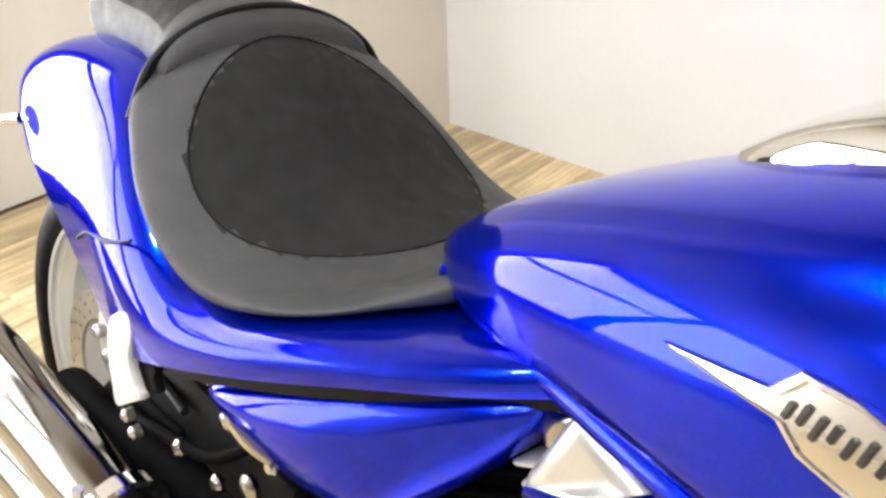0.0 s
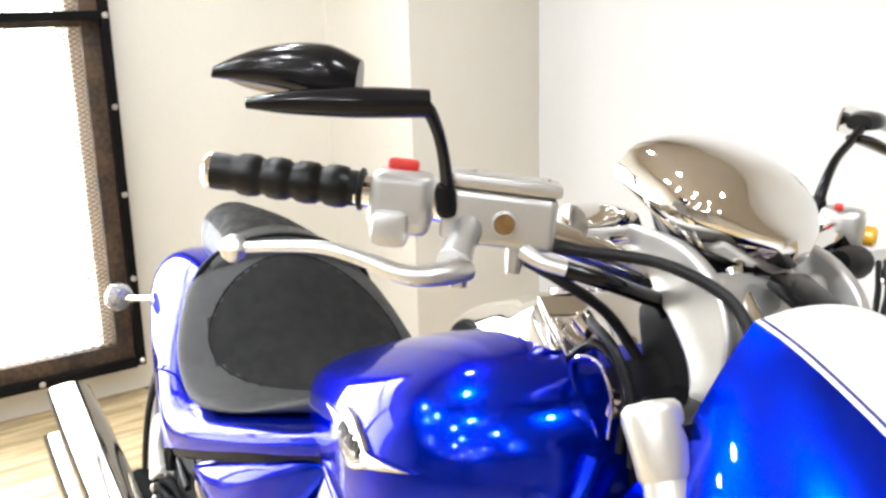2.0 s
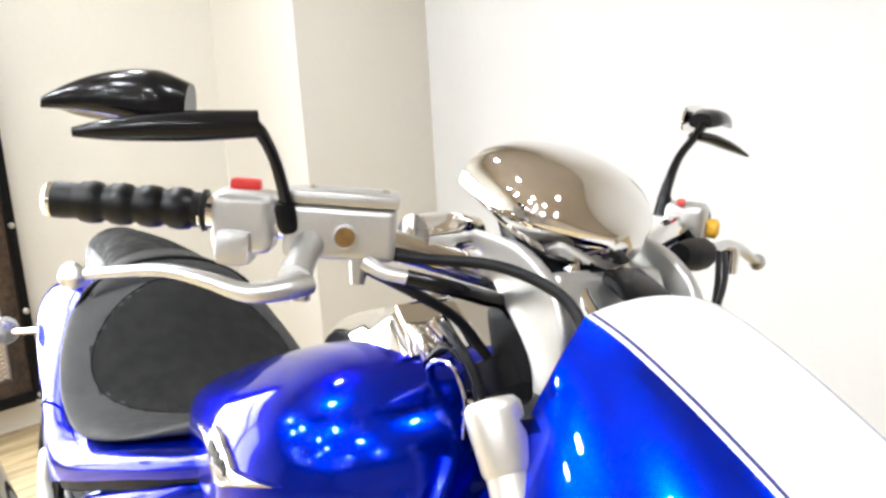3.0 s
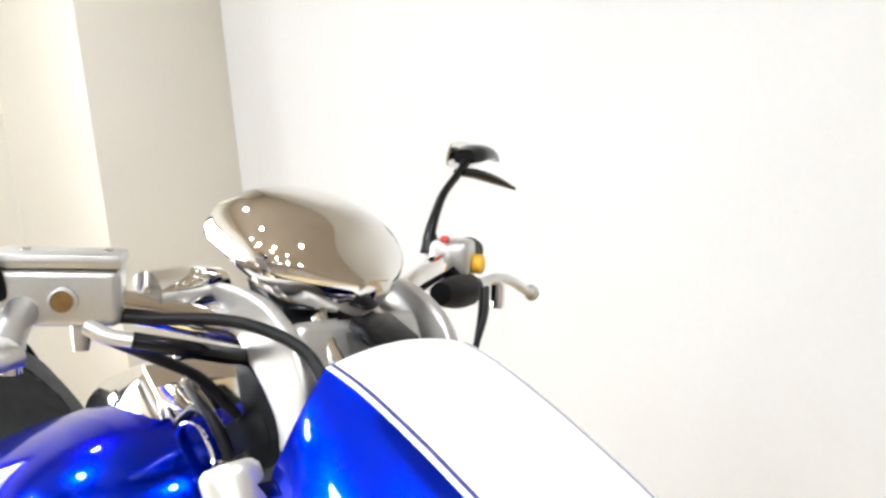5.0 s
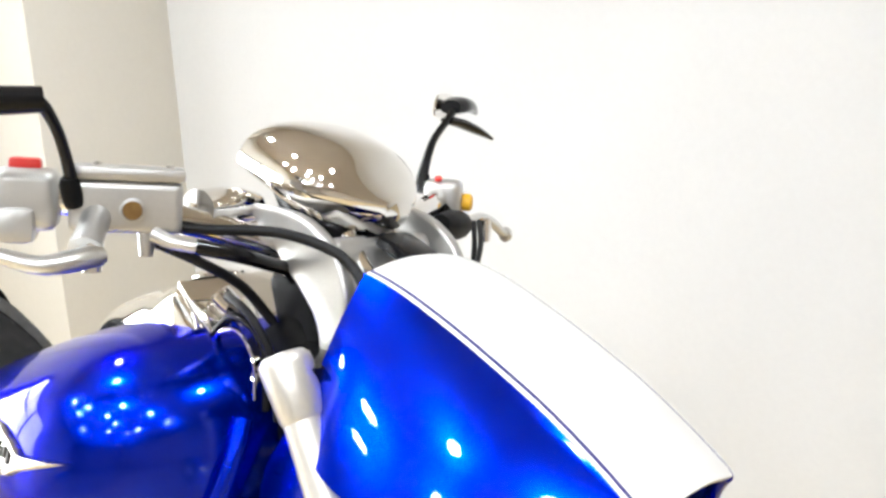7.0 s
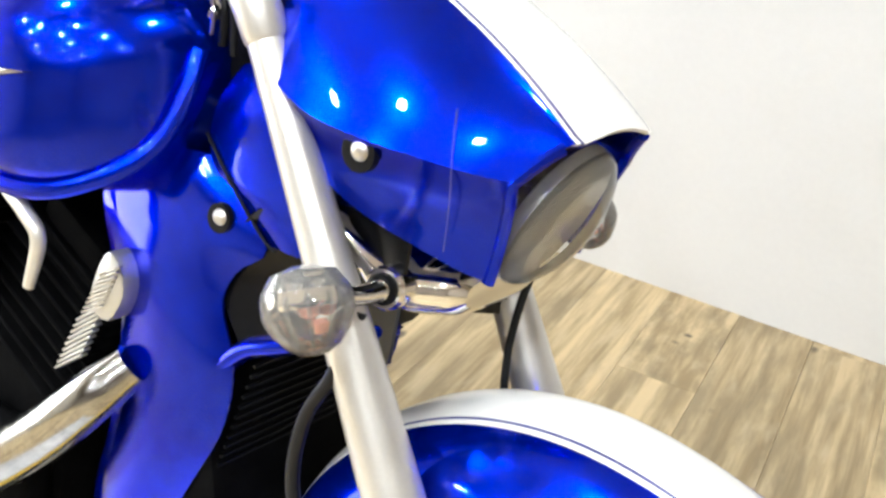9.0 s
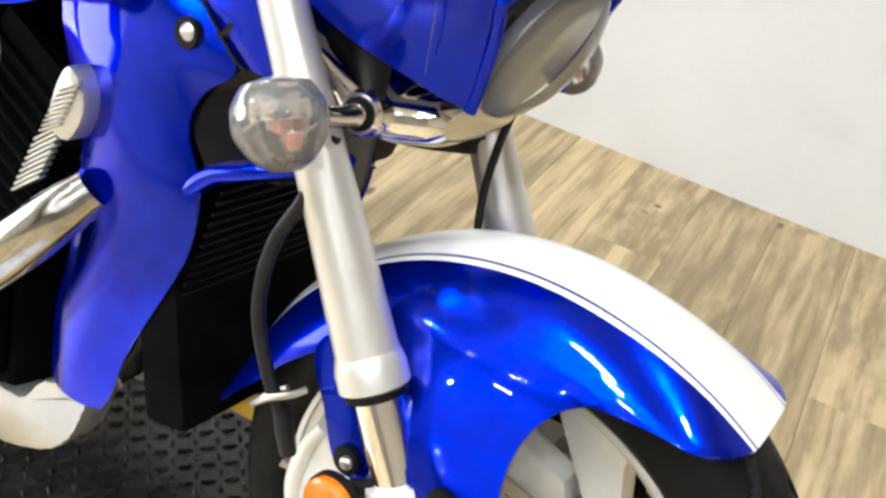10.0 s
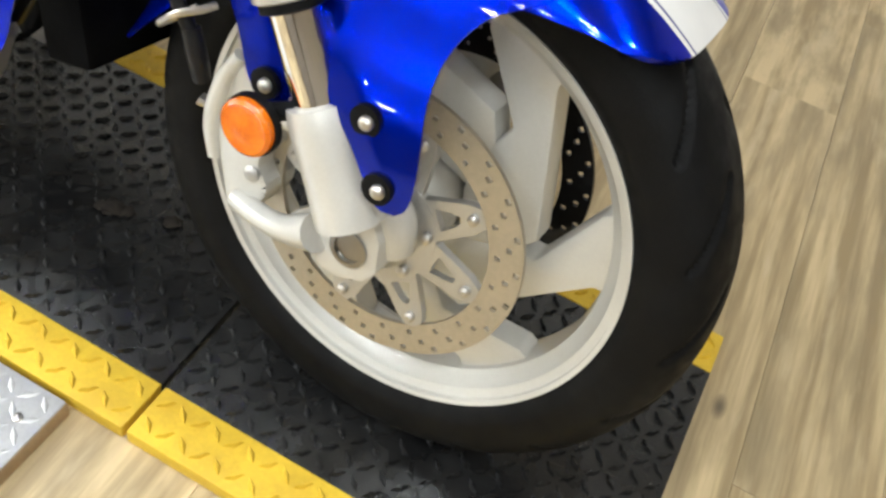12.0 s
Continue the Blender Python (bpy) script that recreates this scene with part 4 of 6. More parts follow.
for s in (-1, 1):
    leg = bp("fork_leg", tube([fk(0.548, s), fk(0.60, s), fk(0.75, s), fk(0.935, s)], [0.0290, 0.0275, 0.0225, 0.0178], 28, 4), FORKWHITE, "satin silver upside-down fork leg")
    bp("lower_ring", turned([(0.028, 0.0), (0.0325, 0.003), (0.0325, 0.020), (0.030, 0.030), (0.0285, 0.034)], axis_to(fk(0.530, s), fk(0.70, s)), 32), FORKWHITE, "", leg)
    bp("dust_seal", turned([(0.024, -0.006), (0.029, -0.004), (0.029, 0.003), (0.024, 0.004)], axis_to(fk(0.528, s), fk(0.70, s)), 28), BLACKP, "", leg)
    bp("stanchion", tube([fk(0.40, s), fk(0.56, s)], 0.0228, 28, 1), CHROME, "polished chrome stanchion", leg)
    bp("top_clamp", turned([(0.0178, -0.004), (0.0200, 0.0), (0.0232, 0.044), (0.0225, 0.050), (0.0190, 0.054), (0.010, 0.055)], axis_to(fk(0.935, s), fk(1.1, s)), 28), FORKWHITE, "", leg)
    # lower casting with the axle boss
    bm = tube([fk(0.455, s), fk(0.44, s), fk(0.40, s), fk(0.36, s)], [0.030, 0.0325, 0.0325, 0.034], 24, 3)
    FACE = FY[s] - 0.008
    merge(bm, prism([(-0.036, 0.350), (-0.012, 0.372), (0.014, 0.366), (0.028, 0.342), (0.033, 0.308), (0.022, 0.290), (-0.006, 0.277), (-0.030, 0.279), (-0.036, 0.305)], 0.050, pose(0, -FACE + 0.050 if s < 0 else FACE, 0, 90), 0.005))
    merge(bm, tube([(0.004, (FACE - 0.030) * s, 0.372), (0.020, (FACE - 0.034) * s, 0.345), (0.030, (FACE - 0.036) * s, 0.315)], [0.020, 0.024, 0.018], 16, 4))
    merge(bm, tube([(-0.035, 0.145 * s, 0.318), (-0.075, 0.135 * s, 0.290), (-0.118, 0.120 * s, 0.272), (-0.150, 0.112 * s, 0.268)], [0.020, 0.014, 0.013, 0.011], 12, 4))
    merge(bm, tube([(-0.050, 0.140 * s, 0.425), (-0.085, 0.125 * s, 0.405), (-0.125, 0.112 * s, 0.390)], [0.014, 0.012, 0.012], 12, 4))
    low = bp("fork_bottom", bm, RIMPAINT, "cast silver fork bottom", leg)
    # darkened metal puts the axle hole's shade into the colour
    bp("axle_end", turned([(0.020, 0.0), (0.020, 0.003), (0.015, 0.003), (0.014, -0.016), (0.003, -0.017)], Matrix.Translation((0.0, (FACE + 0.0003) * s, WC)) @ pose(0, 0, 0, 90 if s < 0 else -90), 24), DARKCHROME, "", leg)
    # brake caliper behind the leg
    cal = bp("brake_caliper", prism(rounded([(-0.182, 0.412), (-0.160, 0.420), (-0.138, 0.405), (-0.130, 0.375), (-0.120, 0.350), (-0.132, 0.322), (-0.116, 0.296), (-0.130, 0.262), (-0.155, 0.245), (-0.172, 0.285), (-0.190, 0.350)], 4),
                                    0.052, pose(0, -0.060 if s < 0 else 0.112, 0, 90), 0.008), RIMPAINT, "silver four-piston brake caliper")
    bp("bridge", tube([(-0.172, 0.108 * s, 0.424), (-0.186, 0.110 * s, 0.386), (-0.192, 0.110 * s, 0.340), (-0.185, 0.108 * s, 0.300)], [0.008, 0.010, 0.010, 0.008], 12, 5), RIMPAINT, "", cal)
    for cz, cx in ((0.357, -0.126), (0.308, -0.124)):
        bp("pad_pin", turned([(0.009, -0.010), (0.009, 0.004), (0.006, 0.007), (0.002, 0.008)], Matrix.Translation((cx - 0.012, 0.110 * s, cz)) @ pose(0, 0, 0, 90 if s < 0 else -90), 16), SILVER, "", cal)
    bp("bleed_nipple", tube([(-0.182, 0.095 * s, 0.338), (-0.205, 0.100 * s, 0.345), (-0.216, 0.102 * s, 0.348)], [0.006, 0.005, 0.007], 8, 3), BOLT, "", cal)
    rf = bp("reflector", turned([(0.0265, 0.0), (0.0265, 0.006), (0.023, 0.009), (0.0205, 0.008), (0.010, 0.010), (0.003, 0.0105)], Matrix.Translation((-0.100, 0.185 * s, 0.421)) @ pose(0, 0, 0, 90 if s < 0 else -90, 0, 0), 36), AMBER, "round amber reflector")
    bp("reflector_back", turned([(0.0285, -0.008), (0.0285, 0.0), (0.010, 0.001)], Matrix.Translation((-0.100, 0.185 * s, 0.421)) @ pose(0, 0, 0, 90 if s < 0 else -90), 28), BLACKP, "", rf)
    bp("reflector_arm", tube([(-0.100, 0.172 * s, 0.430), (-0.075, 0.160 * s, 0.440), (-0.055, 0.150 * s, 0.445)], 0.009, 8, 3), BLACKP, "", rf)
    # brake hose from the caliper up past the fork
    if s < 0:
        bp("brake_hose", tube([(-0.182, 0.166 * s, 0.456), (-0.187, 0.168 * s, 0.466), (-0.208, 0.170 * s, 0.498), (-0.230, 0.170 * s, 0.553), (-0.227, 0.170 * s, 0.618), (-0.204, 0.168 * s, 0.675), (-0.200, 0.15 * s, 0.73)], 0.0068, 10, 6), HOSE, "black rubber brake hose")
    bp("hose_guide", tube([(-0.168, 0.160 * s, 0.494), (-0.174, 0.174 * s, 0.491), (-0.190, 0.182 * s, 0.482), (-0.212, 0.176 * s, 0.460), (-0.216, 0.160 * s, 0.456), (-0.196, 0.148 * s, 0.474)], 0.0036, 8, 4), BOLT, "bent steel hose guide")
    bp("hose_sleeve", tube([(-0.186, 0.167 * s, 0.466), (-0.178, 0.166 * s, 0.445), (-0.173, 0.160 * s, 0.418)], [0.0085, 0.0095, 0.0085], 10, 4), HOSE, "black hose sleeve")

# front mudguard
RF, HW = 0.339, 0.098
EDGE = [(55, 0.330), (58, 0.321), (63, 0.309), (70, 0.290), (80, 0.269), (95, 0.262), (115, 0.262), (135, 0.264), (150, 0.276), (162, 0.292), (172, 0.32)]
BANDS = [0.0, 0.015, 0.030, 0.0440, 0.0466, 0.0520, 0.060, 0.070, 0.080, 0.088, 0.093, 0.0965, 0.098]
ys = [-b for b in BANDS[::-1]] + BANDS[1:]
g = []
for k in range(72):
    a = 55 + 117 * (k / 71) ** 1.6
    re = float(curve(EDGE, a)[0])
    hw = HW * (0.40 + 0.60 * math.sqrt(max(0.0, 1 - (max(0, 62.5 - a) / 7.5) ** 2)))
    row = []
    for y in ys:
        f = abs(y) / HW
        r = re + (RF - re) * max(0.0, 1 - f**2.1) ** 0.72
        row.append((r * math.cos(radians(a)), math.copysign(min(abs(y), hw - 0.02 * (HW - abs(y))), y), WC + r * math.sin(radians(a))))
    g.append(row)


def stripes(p):
    """White band, dark pinstripe, white edge line, blue flank."""
    return band(abs(p.y), 0.0440, 0.0466, 0.0520)


def band(y, a, b, c):
    return 1 if y < a else 2 if y < b else 1 if y < c else 0


guard = bp("front_mudguard", shell(g, -0.003, stripes), [BLUE, WHITE, PIN], "blue front mudguard with a broad white stripe")


def flank(x, z):
    """Half-breadth of the mudguard at x, z."""
    r, a = math.hypot(x, z - WC), math.degrees(math.atan2(z - WC, x))
    re = float(curve(EDGE, min(max(a, 55), 172))[0])
    f = min(max((r - re) / (RF - re), 0.0), 1.0)
    return HW * max(0.0, 1 - f ** (1 / 0.72)) ** (1 / 2.1)


def stay(rows, name, s):
    """A lug that grows out of the mudguard's flank and runs down to its bolts."""
    fine = []
    for k in range(37):
        z, x0, x1, y = curve([(i, *r) for i, r in enumerate(rows)], k / 36 * (len(rows) - 1))
        line = []
        for j in range(13):
            x = x0 + (x1 - x0) * j / 12
            yf = flank(x, z)
            out = y + 0.004 * (1 - abs(j - 5) / 7)
            rise = min(1.0, max(0.0, (rows[0][0] - z) / 0.030))
            line.append((x, (max(out, yf + 0.0012) * rise + (yf - 0.002) * (1 - rise)) * s, z))
        fine.append(line)
    return bp(name, shell(fine, 0.003 * s), BLUE, "", guard, sharp=50)


for s in (-1, 1):
    stay([(0.610, -0.100, 0.088, 0.080), (0.601, -0.115, 0.083, 0.090), (0.588, -0.128, 0.066, 0.0975), (0.572, -0.134, 0.046, 0.104), (0.550, -0.118, 0.033, 0.115), (0.525, -0.096, 0.029, 0.130), (0.50, -0.072, 0.034, 0.146), (0.475, -0.048, 0.043, 0.157), (0.445, -0.012, 0.051, 0.164), (0.418, 0.012, 0.052, 0.166), (0.405, 0.026, 0.042, 0.166)], "stay", s)
    stay([(0.590, -0.165, -0.090, 0.085), (0.572, -0.170, -0.095, 0.0950), (0.556, -0.175, -0.097, 0.100), (0.54, -0.178, -0.096, 0.107), (0.51, -0.190, -0.090, 0.122), (0.47, -0.155, -0.082, 0.138), (0.44, -0.135, -0.090, 0.144), (0.425, -0.122, -0.100, 0.144)], "stay", s)
    # black disc round each bolt colours in the shade of its recess
    for x, y, z in ((-0.006, 0.1655, 0.472), (0.024, 0.1745, 0.424), (-0.113, 0.1535, 0.444)):
        m = Matrix.Translation((x, y * s, z)) @ pose(0, 0, 0, 90 if s < 0 else -90)
        w = bp("grommet", turned([(0.0145, -0.004), (0.0145, 0.0015), (0.012, 0.002), (0.004, 0.0018)], m, 24), BLACKP, "", guard)
        bp("bolt", turned([(0.0068, 0.0018), (0.0068, 0.005), (0.005, 0.0075), (0.002, 0.0085)], m @ Matrix.Translation((0.003, 0.001, 0)), 18), BOLT, "", w)

# headlamp cowl
COWL = [  # x, half-breadth at the crease, top at the middle, crease height, lower edge height, lower half-breadth
    (-0.352, 0.150, 1.062, 0.925, 0.880, 0.145), (-0.32, 0.164, 1.054, 0.905, 0.862, 0.150), (-0.28, 0.170, 1.039, 0.890, 0.838, 0.146), (-0.24, 0.170, 1.022, 0.884, 0.815, 0.138), (-0.20, 0.164, 1.003, 0.881, 0.800, 0.126),
    (-0.16, 0.151, 0.983, 0.878, 0.787, 0.110), (-0.13, 0.138, 0.965, 0.875, 0.776, 0.094), (-0.105, 0.122, 0.949, 0.874, 0.776, 0.082), (-0.085, 0.107, 0.935, 0.875, 0.786, 0.076), (-0.065, 0.094, 0.920, 0.880, 0.800, 0.072), (-0.045, 0.085, 0.906, 0.885, 0.815, 0.070)]
NOSE = [(0, -0.064), (6, -0.066), (9, -0.071), (14, -0.083), (18, -0.096), (21, -0.107), (24, -0.114)]   # where the raked front edge ends each line of the section
SB = (0.072, 0.0755, 0.0805)
vs_top = [0.0, 0.012, 0.024, 0.036, 0.048, 0.060, SB[0], SB[1], SB[2]]
g = []
for k in range(41):
    half = []
    for q in range(25):
        x = -0.352 + (float(curve(NOSE, q)[0]) + 0.352) * k / 40
        w, zt, zc, zl, wl = fair(COWL, x, 0.018)
        sc = min(1.0, (w - 0.004) / 0.095)
        y1, z1 = SB[2] * sc, zt - 0.012 * (SB[2] / 0.08) ** 2
        if q < 9:
            half.append((x, vs_top[q] * sc, zt - 0.012 * (vs_top[q] / 0.08) ** 2))
        elif q < 19:
            a0, a1 = radians(36), radians(58)
            a = a0 + (a1 - a0) * (q - 8) / 10
            half.append((x, y1 + (w - y1) * (math.sin(a) - math.sin(a0)) / (math.sin(a1) - math.sin(a0)), z1 - (z1 - zc) * (math.cos(a0) - math.cos(a)) / (math.cos(a0) - math.cos(a1))))
        else:
            f = (q - 18) / 6
            half.append((x, w + (wl - w) * f - 0.012 * math.sin(math.pi * f), zc + (zl - zc) * f))
    g.append([(p[0], -p[1], p[2]) for p in half[::-1]] + half[1:])


def cowl_band(p):
    w, zt, zc, zl, wl = fair(COWL, p.x, 0.018)
    sc = min(1.0, (w - 0.004) / 0.095)
    return band(abs(p.y) / sc, *SB) if p.z > zc + (zt - zc) * 0.5 else 0


cowl = bp("headlamp_cowl", shell(g, 0.004, cowl_band), [BLUE, WHITE, PIN], "pointed blue headlamp cowl with a white stripe", sharp=30)
# rolled brow along the front edge, on both sides of the stripe
for half in (g[-1][:15], g[-1][-15:]):
    bp("brow", tube([(x - 0.004, y * 0.985, z - 0.003) for x, y, z in half], 0.0062, 8, 2), BLUE, "", cowl)
for s in (-1, 1):
    bp("cowl_seam", tube([(-0.150, 0.136 * s, 0.922), (-0.142, 0.143 * s, 0.885), (-0.140, 0.137 * s, 0.845), (-0.146, 0.122 * s, 0.80)], 0.0007, 6, 4), PIN, "", cowl)
    # the bolt's shaded recess, put in as a black disc
    m = axis_to((-0.222, 0.158 * s, 0.868), (-0.222, 1.2 * s, 0.80))
    w = bp("grommet", turned([(0.0175, -0.006), (0.0175, 0.002), (0.014, 0.0025), (0.004, 0.001)], m, 24), BLACKP, "", cowl)
    bp("bolt", turned([(0.009, 0.001), (0.009, 0.003), (0.0065, 0.006), (0.002, 0.007)], m @ Matrix.Translation((0.002, 0.002, 0)), 20), BOLT, "", w)
HL = look((-0.108, 0, 0.824), (0.82, 0, 0.454)) @ Matrix.Rotation(math.pi, 4, "Y")
OVAL = HL @ Matrix.Diagonal((0.98, 1.02, 1, 1))
lamp_bm = turned([(0.020, -0.070), (0.030, -0.066), (0.046, -0.050), (0.058, -0.030), (0.066, -0.012), (0.073, 0.0), (0.070, 0.001)], OVAL, 48, cap=False)
hl = bp("headlamp", lamp_bm, LAMPBOWL, "clear oval headlamp set in the cowl")
bp("lens", turned([(0.0745, -0.004), (0.075, 0.003), (0.071, 0.010), (0.060, 0.019), (0.042, 0.027), (0.020, 0.031), (0.004, 0.032)], OVAL, 48), GLASS, "", hl)
bp("lamp_ring", turned([(0.044, -0.046), (0.046, -0.038), (0.043, -0.034), (0.036, -0.034), (0.034, -0.040), (0.035, -0.050)], HL @ Matrix.Translation((0.0, 0.010, 0)), 36), CHROME, "chrome ring round the projector", hl)
bp("projector", turned([(0.033, -0.052), (0.031, -0.036), (0.024, -0.027), (0.013, -0.022), (0.003, -0.021)], HL @ Matrix.Translation((0.0, 0.010, 0)), 32), GLASS, "domed projector lens", hl)
bp("projector_bowl", turned([(0.033, -0.050), (0.024, -0.060), (0.010, -0.066), (0.002, -0.067)], HL @ Matrix.Translation((0.0, 0.010, 0)), 32), BLACKG, "", hl)
bp("bezel", turned([(0.070, -0.012), (0.0750, -0.010), (0.0750, 0.002), (0.072, 0.004)], OVAL, 48), SILVER, "", hl)
# chin under the headlamp with the indicator stalks
CHIN = [(-0.268, 0.126, 0.797, 0.788), (-0.243, 0.116, 0.785, 0.744), (-0.222, 0.108, 0.775, 0.714), (-0.200, 0.098, 0.765, 0.709), (-0.172, 0.084, 0.767, 0.713), (-0.152, 0.073, 0.765, 0.721), (-0.146, 0.066, 0.758, 0.728)]
loops = []
for k in range(29):
    x = -0.268 + 0.122 * k / 28
    w, zt, zb = curve(CHIN, x)
    loops.append([(x, y, z) for y, z in oval(w, zt, (zt + zb) / 2, zb, 3.2, 3.2, 40)])
chin = bp("chin_bracket", rings(loops), CHROME, "chrome bracket below the headlamp")
for s in (-1, 1):
    ax = axis_to((-0.204, 0.094 * s, 0.742), (-0.190, 0.30 * s, 0.756))
    bp("stalk_ring", turned([(0.020, 0.0), (0.021, 0.020), (0.018, 0.024), (0.014, 0.024), (0.013, 0.014)], ax, 28), CHROME, "", chin)
    bp("ring_gasket", turned([(0.0135, 0.010), (0.0150, 0.026), (0.0125, 0.030)], ax, 24), BLACKP, "", chin)
    sg = bp("front_indicator", tube([(-0.203, 0.110 * s, 0.743), (-0.198, 0.150 * s, 0.747), (-0.190, 0.195 * s, 0.758), (-0.184, 0.222 * s, 0.766)], [0.0115, 0.0095, 0.010, 0.014], 16, 4), CHROME, "chrome stalk with a clear faceted lens")
    m = axis_to((-0.184, 0.244 * s, 0.769), (0.12, 0.34 * s, 0.25))
    bp("reflector_bowl", turned([(0.008, -0.024), (0.023, -0.019), (0.0325, -0.006), (0.0345, 0.004), (0.0325, 0.008), (0.026, -0.006), (0.016, -0.013), (0.005, -0.016)], m, 9), CHROME, "", sg, sharp=12)
    bp("lens", turned([(0.010, -0.026), (0.026, -0.021), (0.035, -0.007), (0.0365, 0.003), (0.035, 0.013), (0.029, 0.026), (0.021, 0.036), (0.011, 0.042), (0.003, 0.043)], m, 30), LENSC, "clear domed lens", sg)
    for k in range(12):
        a = radians(30 * k)
        bp("flute", tube([m @ Vector((r * math.cos(a), r * math.sin(a), h)) for r, h in ((0.0345, -0.004), (0.034, 0.012), (0.028, 0.025), (0.020, 0.034))], [0.0012, 0.0022, 0.0018, 0.0010], 6, 3), LENSC, "", sg)
    bp("bulb", turned([(0.006, -0.008), (0.010, 0.002), (0.008, 0.012), (0.002, 0.015)], m @ Matrix.Translation((0.004, -0.006, 0)), 14), BULB, "", sg)
    bp("bulb_cap", turned([(0.006, 0.016), (0.009, 0.020), (0.006, 0.027), (0.002, 0.028)], m @ Matrix.Translation((0.004, 0.006, 0)), 12), BULB, "", sg)

# radiator, its blue side covers and the neck covers
rad = bp("radiator", block((0.060, 0.276, 0.32), pose(-0.392, 0, 0.480, 0, -14), 0.006), ENGINE, "black radiator behind the front wheel")
for k in range(22):
    bp("fin", block((0.004, 0.262, 0.003), pose(-0.387 + 0.027 + 0.0033 * (k - 10.5), 0, 0.492 + 0.0130 * (k - 10.5), 0, -14), 0), BLACKP, "", rad)
for s in (-1, 1):
    def panel(rows, name, thick=0.004, bulge=0.012, parent=None):
        gr = [[(x0 + (x1 - x0) * j / 10, (y + bulge * (1 - ((j - 5) / 5) ** 2)) * s, z) for j in range(11)] for z, x0, x1, y in rows]
        fine = [[tuple(curve([(i, *gr[i][j]) for i in range(len(gr))], k / 36 * (len(gr) - 1))) for j in range(11)] for k in range(37)]
        return bp(name, shell(fine, thick * s), BLUE, "", parent)

    sh = panel([(0.800, -0.535, -0.425, 0.110), (0.765, -0.565, -0.372, 0.122), (0.735, -0.573, -0.335, 0.126), (0.705, -0.566, -0.365, 0.130), (0.665, -0.545, -0.376, 0.134), (0.61, -0.516, -0.348, 0.138), (0.54, -0.512, -0.350, 0.140),
                (0.46, -0.520, -0.386, 0.138), (0.38, -0.540, -0.424, 0.134), (0.31, -0.546, -0.446, 0.130), (0.280, -0.545, -0.462, 0.128)], "radiator_cover")
    sh["label"] = "tall blue radiator side cover"
    panel([(0.905, -0.435, -0.310, 0.066), (0.85, -0.446, -0.292, 0.099), (0.80, -0.428, -0.275, 0.116), (0.765, -0.375, -0.270, 0.118), (0.742, -0.338, -0.268, 0.118)], "neck_cover", 0.004, 0.006)
    bp("cover_seam", tube([(-0.440, 0.119 * s, 0.823), (-0.395, 0.126 * s, 0.787), (-0.345, 0.128 * s, 0.748), (-0.325, 0.128 * s, 0.738)], 0.0018, 6, 4), BLACKP, "", sh)
    # bowl behind the fork, coloured black for its shade, with a rolled lip
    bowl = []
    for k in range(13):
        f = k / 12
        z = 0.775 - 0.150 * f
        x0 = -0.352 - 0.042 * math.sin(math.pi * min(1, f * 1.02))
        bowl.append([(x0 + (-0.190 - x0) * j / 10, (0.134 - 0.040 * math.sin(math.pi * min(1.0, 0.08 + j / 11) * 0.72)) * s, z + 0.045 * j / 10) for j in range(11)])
    bp("cover_bowl", shell(bowl, 0.004 * s), BLACKG, "hollow behind the fork, coloured black for its shade", sh)
    bp("cover_lip", tube([(-0.375, 0.132 * s, 0.560), (-0.366, 0.132 * s, 0.600), (-0.340, 0.130 * s, 0.630), (-0.300, 0.128 * s, 0.650), (-0.250, 0.112 * s, 0.672), (-0.200, 0.088 * s, 0.700)], [0.008, 0.0105, 0.011, 0.0100, 0.009, 0.008], 14, 5, 1.4), BLUE, "", sh)
    # bolt recess: its shade is a black disc
    m = axis_to((-0.392, 0.137 * s, 0.752), (-0.38, 1.1 * s, 0.80))
    w = bp("grommet", turned([(0.0150, -0.004), (0.0150, 0.002), (0.0125, 0.0025), (0.004, 0.001)], m, 24), BLACKP, "", sh)
    bp("bolt", turned([(0.0085, 0.001), (0.0085, 0.003), (0.006, 0.006), (0.002, 0.007)], m @ Matrix.Translation((0.002, 0.002, 0)), 20), BOLT, "", w)
    # pale foot of the cover
    bp("cover_foot", prism(rounded([(-0.66, 0.20), (-0.60, 0.215), (-0.56, 0.264), (-0.480, 0.292), (-0.486, 0.262), (-0.508, 0.205), (-0.56, 0.155), (-0.66, 0.12)], 3), 0.05, pose(0, -0.085 if s < 0 else 0.135, 0, 90), 0.010), SILVER, "silver lower engine cover", sh)
# black block added for the shade between the two covers
bp("inner_duct", block((0.09, 0.20, 0.12), pose(-0.33, 0, 0.685), 0.02), BLACKP, "black block for the shade in the hollow behind the fork")

# ---- steering: yokes, bar, controls, instrument pod ----
yoke = bp("top_yoke", prism(rounded([(-0.43, -0.06), (-0.40, -0.14), (-0.375, -0.165), (-0.345, -0.15), (-0.36, 0.0), (-0.345, 0.15), (-0.375, 0.165), (-0.40, 0.14), (-0.43, 0.06)], 4), 0.026, pose(0, 0, 0.950), 0.006), BLACKG, "black top yoke")
